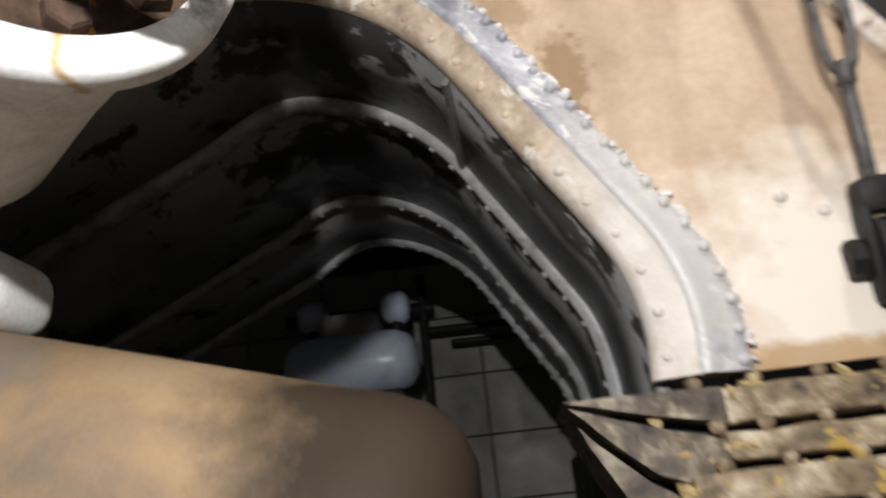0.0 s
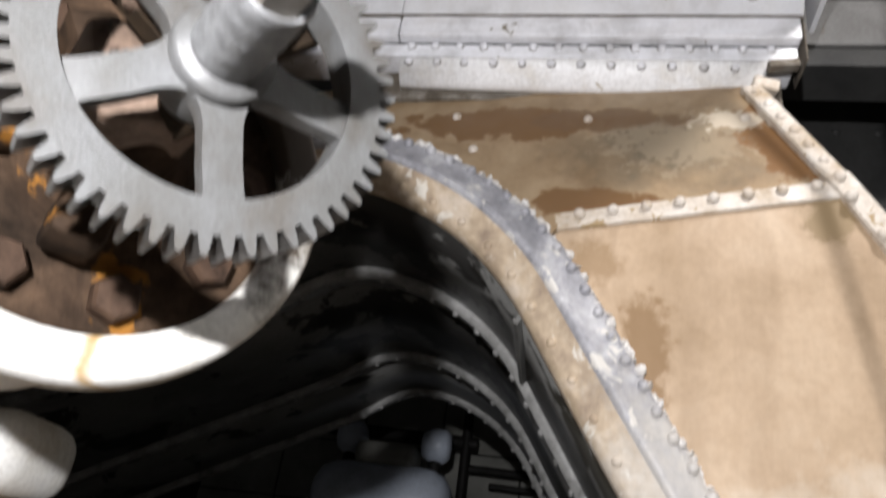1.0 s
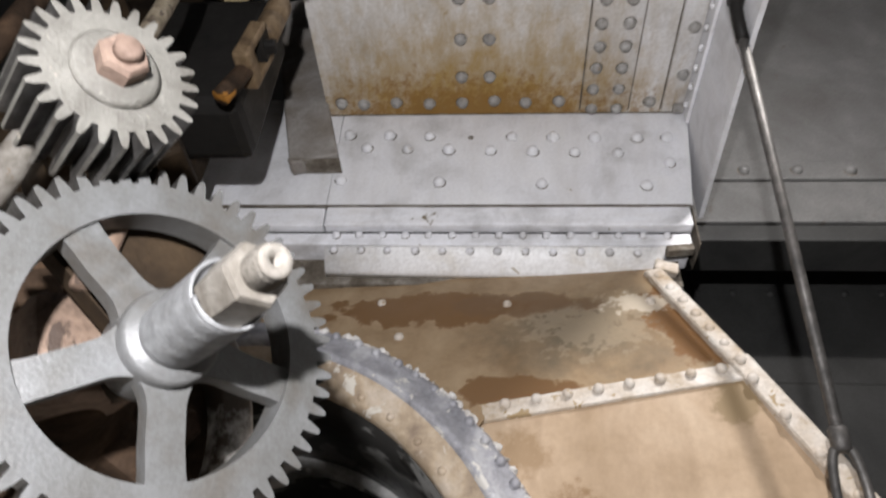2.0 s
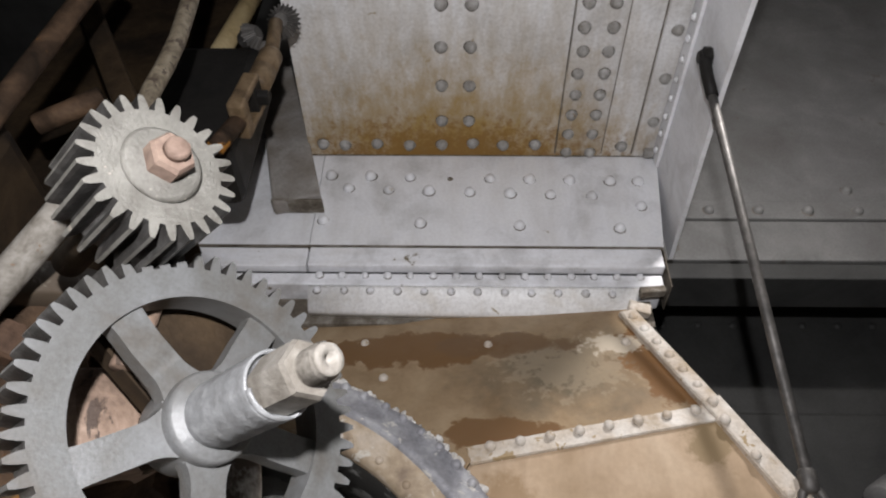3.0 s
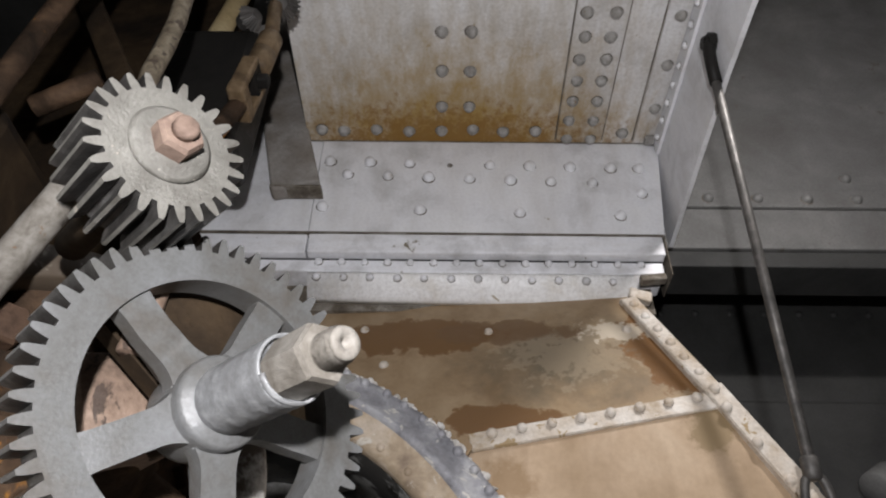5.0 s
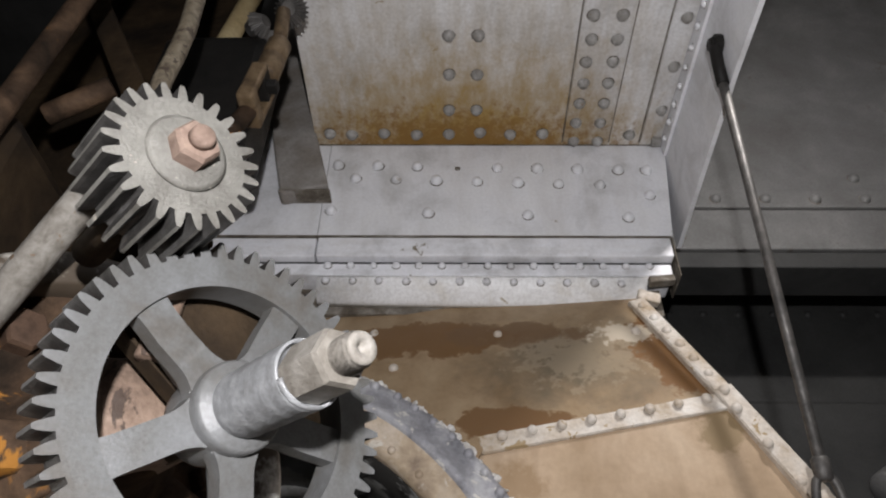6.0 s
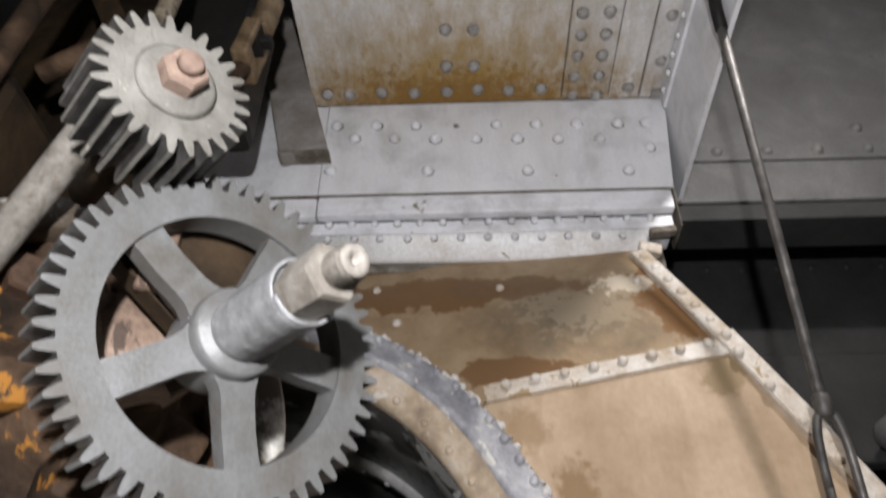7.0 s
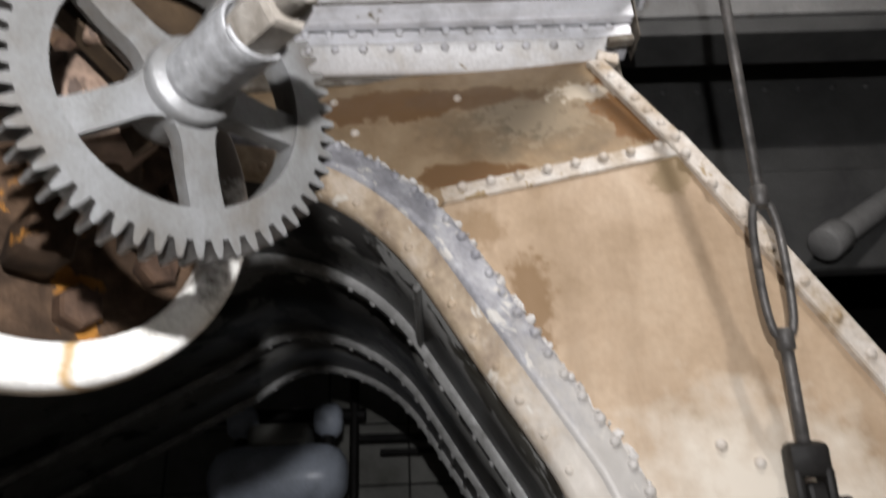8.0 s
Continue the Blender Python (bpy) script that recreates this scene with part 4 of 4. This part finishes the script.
for k in range(9):
    a = 2 * math.pi * k / 9 + 0.2
    bm = bmesh.new()
    lathe(bm, [(0, -0.05), (0.030, -0.05), (0.030, -0.024), (0.026, -0.018), (0, -0.017)], 6, Matrix.Translation((0.183 * math.cos(a), 0.183 * math.sin(a), 0)) @ Matrix.Rotation(k * 0.7, 4, "Z"))
    part("bolt", bm, BOLT, housing, "rusty hexagon bolt head")
for k in range(5):
    a = 2 * math.pi * k / 5 + 0.9
    bm = bmesh.new()
    box(bm, (0.055, -0.030, -0.03), (0.15, 0.030, 0.035 + 0.02 * (k % 2)), 0.012, Matrix.Rotation(a, 4, "Z"))
    part("lug", bm, CASTING if k == 0 else RUST, housing, smooth=True)

bm = bmesh.new()
box(bm, (-0.07, -0.05, 0.05), (0.05, 0.07, 0.17), 0.02, Matrix.Rotation(0.4, 4, "Z"))
part("bearing_block", bm, CASTING, housing, "lumpy rusty bearing block", smooth=True)

tan_pipe = thing("tan_pipe", "fat tan painted pipe with a dark domed end", "pipe")
bm = bmesh.new()
PA, PB = Vector((-1.60, 1.36, 1.82)), Vector((-0.30, 1.36, 1.458))
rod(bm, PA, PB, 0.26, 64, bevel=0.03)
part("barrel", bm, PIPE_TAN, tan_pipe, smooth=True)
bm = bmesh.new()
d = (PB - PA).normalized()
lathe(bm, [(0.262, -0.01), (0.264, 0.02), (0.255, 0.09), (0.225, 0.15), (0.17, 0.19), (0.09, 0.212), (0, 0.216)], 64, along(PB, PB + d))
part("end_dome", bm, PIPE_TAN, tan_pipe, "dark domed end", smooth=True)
bed = thing("machine_bed", "plain stained concrete bed under the pipe and housing", "machine bed", kind="structure")
for lo, hi in (((-1.55, 1.18, 0.0), (-0.45, 1.54, 1.36)), ((-1.50, 0.72, 0.0), (-1.06, 1.16, 2.08))):
    bm = bmesh.new()
    box(bm, lo, hi, 0.015)
    part("block", bm, CONCRETE, bed)
cap = thing("white_end_cap", "white painted rounded block on the tan pipe", "machine part")
bm = bmesh.new()
box(bm, (-1.25, 1.24, 1.925), (-0.955, 1.48, 2.085), 0.06, pose(0, 0, 0, 0, 0, 0))
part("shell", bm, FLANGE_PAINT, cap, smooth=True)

# ---- upper machinery ----
post = thing("support_post", "pale tapered cast support post on the ledge", "post")
bm = bmesh.new()
m = along((-0.545, 1.525, 3.572), (-0.760, 1.525, 4.40))
box(bm, (-0.03, -0.080, 0), (0.03, 0.080, 0.95), 0.008, m)
for v in bm.verts:
    w = m.inverted() @ v.co
    k = 1.0 - 0.12 * max(0, w.z) / 0.8
    v.co = m @ Vector((w.x * k, w.y * k, w.z))
part("column", bm, POST_PAINT, post)
bm = bmesh.new()
box(bm, (-0.630, 1.494, 3.564), (-0.460, 1.5555, 3.574), 0.003)
part("foot", bm, GRIME_SHADE, post, "grimy foot plate")

joint = thing("jointed_shaft", "dirty brass universal joint on a slim shaft", "shaft")
bm = bmesh.new()
rod(bm, (-0.519, 0.9, 3.665), (-0.507, 0.9, 3.51), 0.019)
part("upper_shaft", bm, BRASS, joint, smooth=True)
bm = bmesh.new()
lathe(bm, [(0, 0), (0.029, 0), (0.032, 0.006), (0.032, 0.070), (0.029, 0.074), (0.031, 0.078), (0.031, 0.135), (0.024, 0.148), (0, 0.15)], 24, along((-0.520, 0.9, 3.375), (-0.506, 0.9, 3.52)))
part("coupling", bm, BRASS, joint, smooth=True)
bm = bmesh.new()
box(bm, (-0.562, 0.884, 3.325), (-0.482, 0.916, 3.350), 0.005)
box(bm, (-0.534, 0.862, 3.320), (-0.508, 0.938, 3.385), 0.006)
part("cross", bm, BLACK, joint, "black greasy joint cross")
bm = bmesh.new()
m = along((-0.535, 0.9, 3.27), (-0.520, 0.9, 3.39))
for s in (-1, 1):
    box(bm, (0.042 * s - 0.010, -0.02, 0.0), (0.042 * s + 0.010, 0.02, 0.10), 0.006, m)
box(bm, (-0.052, -0.022, -0.03), (0.052, 0.022, 0.008), 0.008, m)
part("yoke", bm, BRASS, joint)
bm = bmesh.new()
rod(bm, (-0.535, 0.9, 3.26), (-0.575, 0.9, 3.15), 0.022)
part("lower_shaft", bm, RUST, joint, smooth=True)

angled = thing("angled_gears", "grimy dark pair of angled gears in mesh", "gear")


def bevel_gear(teeth, r1, r2, h):
    """A cone-shaped gear about z with straight teeth from the large rim r1 at 0 to the small rim r2 at h."""
    bm = bmesh.new()
    low, high = [], []
    for k in range(teeth * 4):
        a = 2 * math.pi * k / (teeth * 4)
        f = 1.0 if k % 4 < 2 else 0.84
        low.append(bm.verts.new((r1 * f * math.cos(a), r1 * f * math.sin(a), 0)))
        high.append(bm.verts.new((r2 * f * math.cos(a), r2 * f * math.sin(a), h)))
    n = len(low)
    for k in range(n):
        bm.faces.new((low[k], low[(k + 1) % n], high[(k + 1) % n], high[k]))
    bm.faces.new(low[::-1])
    bm.faces.new(high)
    lathe(bm, [(0, -0.03), (r1 * 0.55, -0.03), (r1 * 0.8, 0.001), (0, 0.001)], 20)
    return bm


part("crown_wheel", bevel_gear(22, 0.050, 0.022, 0.028), STEEL, angled).matrix_basis = along((-0.505, 0.915, 3.695), (-0.515, 0.85, 3.62))
part("small_wheel", bevel_gear(16, 0.040, 0.018, 0.030), STEEL, angled).matrix_basis = along((-0.592, 0.93, 3.645), (-0.53, 0.89, 3.64))

bent = thing("bent_bar", "mottled pale bent bar behind the pinion", "bar")
bm = bmesh.new()
tube_path(bm, [(-0.640, 0.65, 3.65), (-0.622, 0.65, 3.45), (-0.611, 0.65, 3.32), (-0.603, 0.65, 3.20), (-0.605, 0.65, 3.11), (-0.611, 0.65, 3.03), (-0.615, 0.67, 2.92), (-0.61, 0.70, 2.80)], 0.019)
part("bar", bm, OLD_ROD, bent, smooth=True)
brown = thing("brown_bar", "rusty brown inclined bar in the gloom", "bar")
bm = bmesh.new()
rod(bm, (-0.795, 0.6, 3.45), (-0.868, 0.6, 2.5), 0.022)
part("bar", bm, RUST, brown, smooth=True)
frame_beam = thing("machine_frame", "dark brown iron machine frame behind the gears", "frame")
bm = bmesh.new()
box(bm, (-0.09, -0.03, 0), (0.09, 0.03, 1.6), 0.01, along((-0.60, 0.92, 2.9), (-1.15, 0.92, 3.9)))
part("inclined_beam", bm, BROWN_IRON, frame_beam)
bm = bmesh.new()
box(bm, (-1.35, 1.15, 2.62), (-0.74, 1.25, 4.4), 0.02)
part("back_plate", bm, BROWN_IRON, frame_beam)
bm = bmesh.new()
box(bm, (-1.15, 0.62, 2.35), (-0.84, 1.0, 2.95), 0.05)
part("casting", bm, BROWN_IRON, frame_beam)
bm = bmesh.new()
rod(bm, (-0.93, 0.8, 3.11), (-0.80, 0.78, 3.185), 0.024)
part("stub", bm, RUST, frame_beam, smooth=True)
bm = bmesh.new()
box(bm, (-0.86, 0.96, 3.20), (-0.565, 1.15, 3.655), 0.03)
part("gear_case", bm, BLACK, frame_beam)

cream = thing("cream_rod", "cream painted upright rod on the gear case", "rod")
bm = bmesh.new()
rod(bm, (-0.748, 1.05, 3.585), (-0.655, 1.05, 4.30), 0.030)
part("rod", bm, CREAM, cream, smooth=True)

# ---- closing shell ----
floor = thing("floor", "stained concrete floor", "floor", kind="structure")
bm = bmesh.new()
box(bm, (-4.5, -4, -0.1), (4.5, 5.6, 0.0))
part("slab", bm, CONCRETE, floor)
shell = thing("wall_shell", "dark plain enclosing walls", "wall", kind="structure")
for lo, hi in (((-4.6, -4.1, 0), (-4.5, 5.6, 7)), ((4.5, -4.1, 0), (4.6, 5.6, 7)), ((-4.5, -4.1, 0), (4.5, -4.0, 7)), ((-4.5, 5.5, 0), (4.5, 5.6, 7))):
    bm = bmesh.new()
    box(bm, lo, hi)
    part("side", bm, DARK_WALL, shell)
roof = bmesh.new()
box(roof, (-4.6, -4.1, 7.0), (4.6, 5.6, 7.1))
tagged(part("ceiling_upper", roof, DARK_WALL, None), "dark plain roof far above", "ceiling", kind="structure")
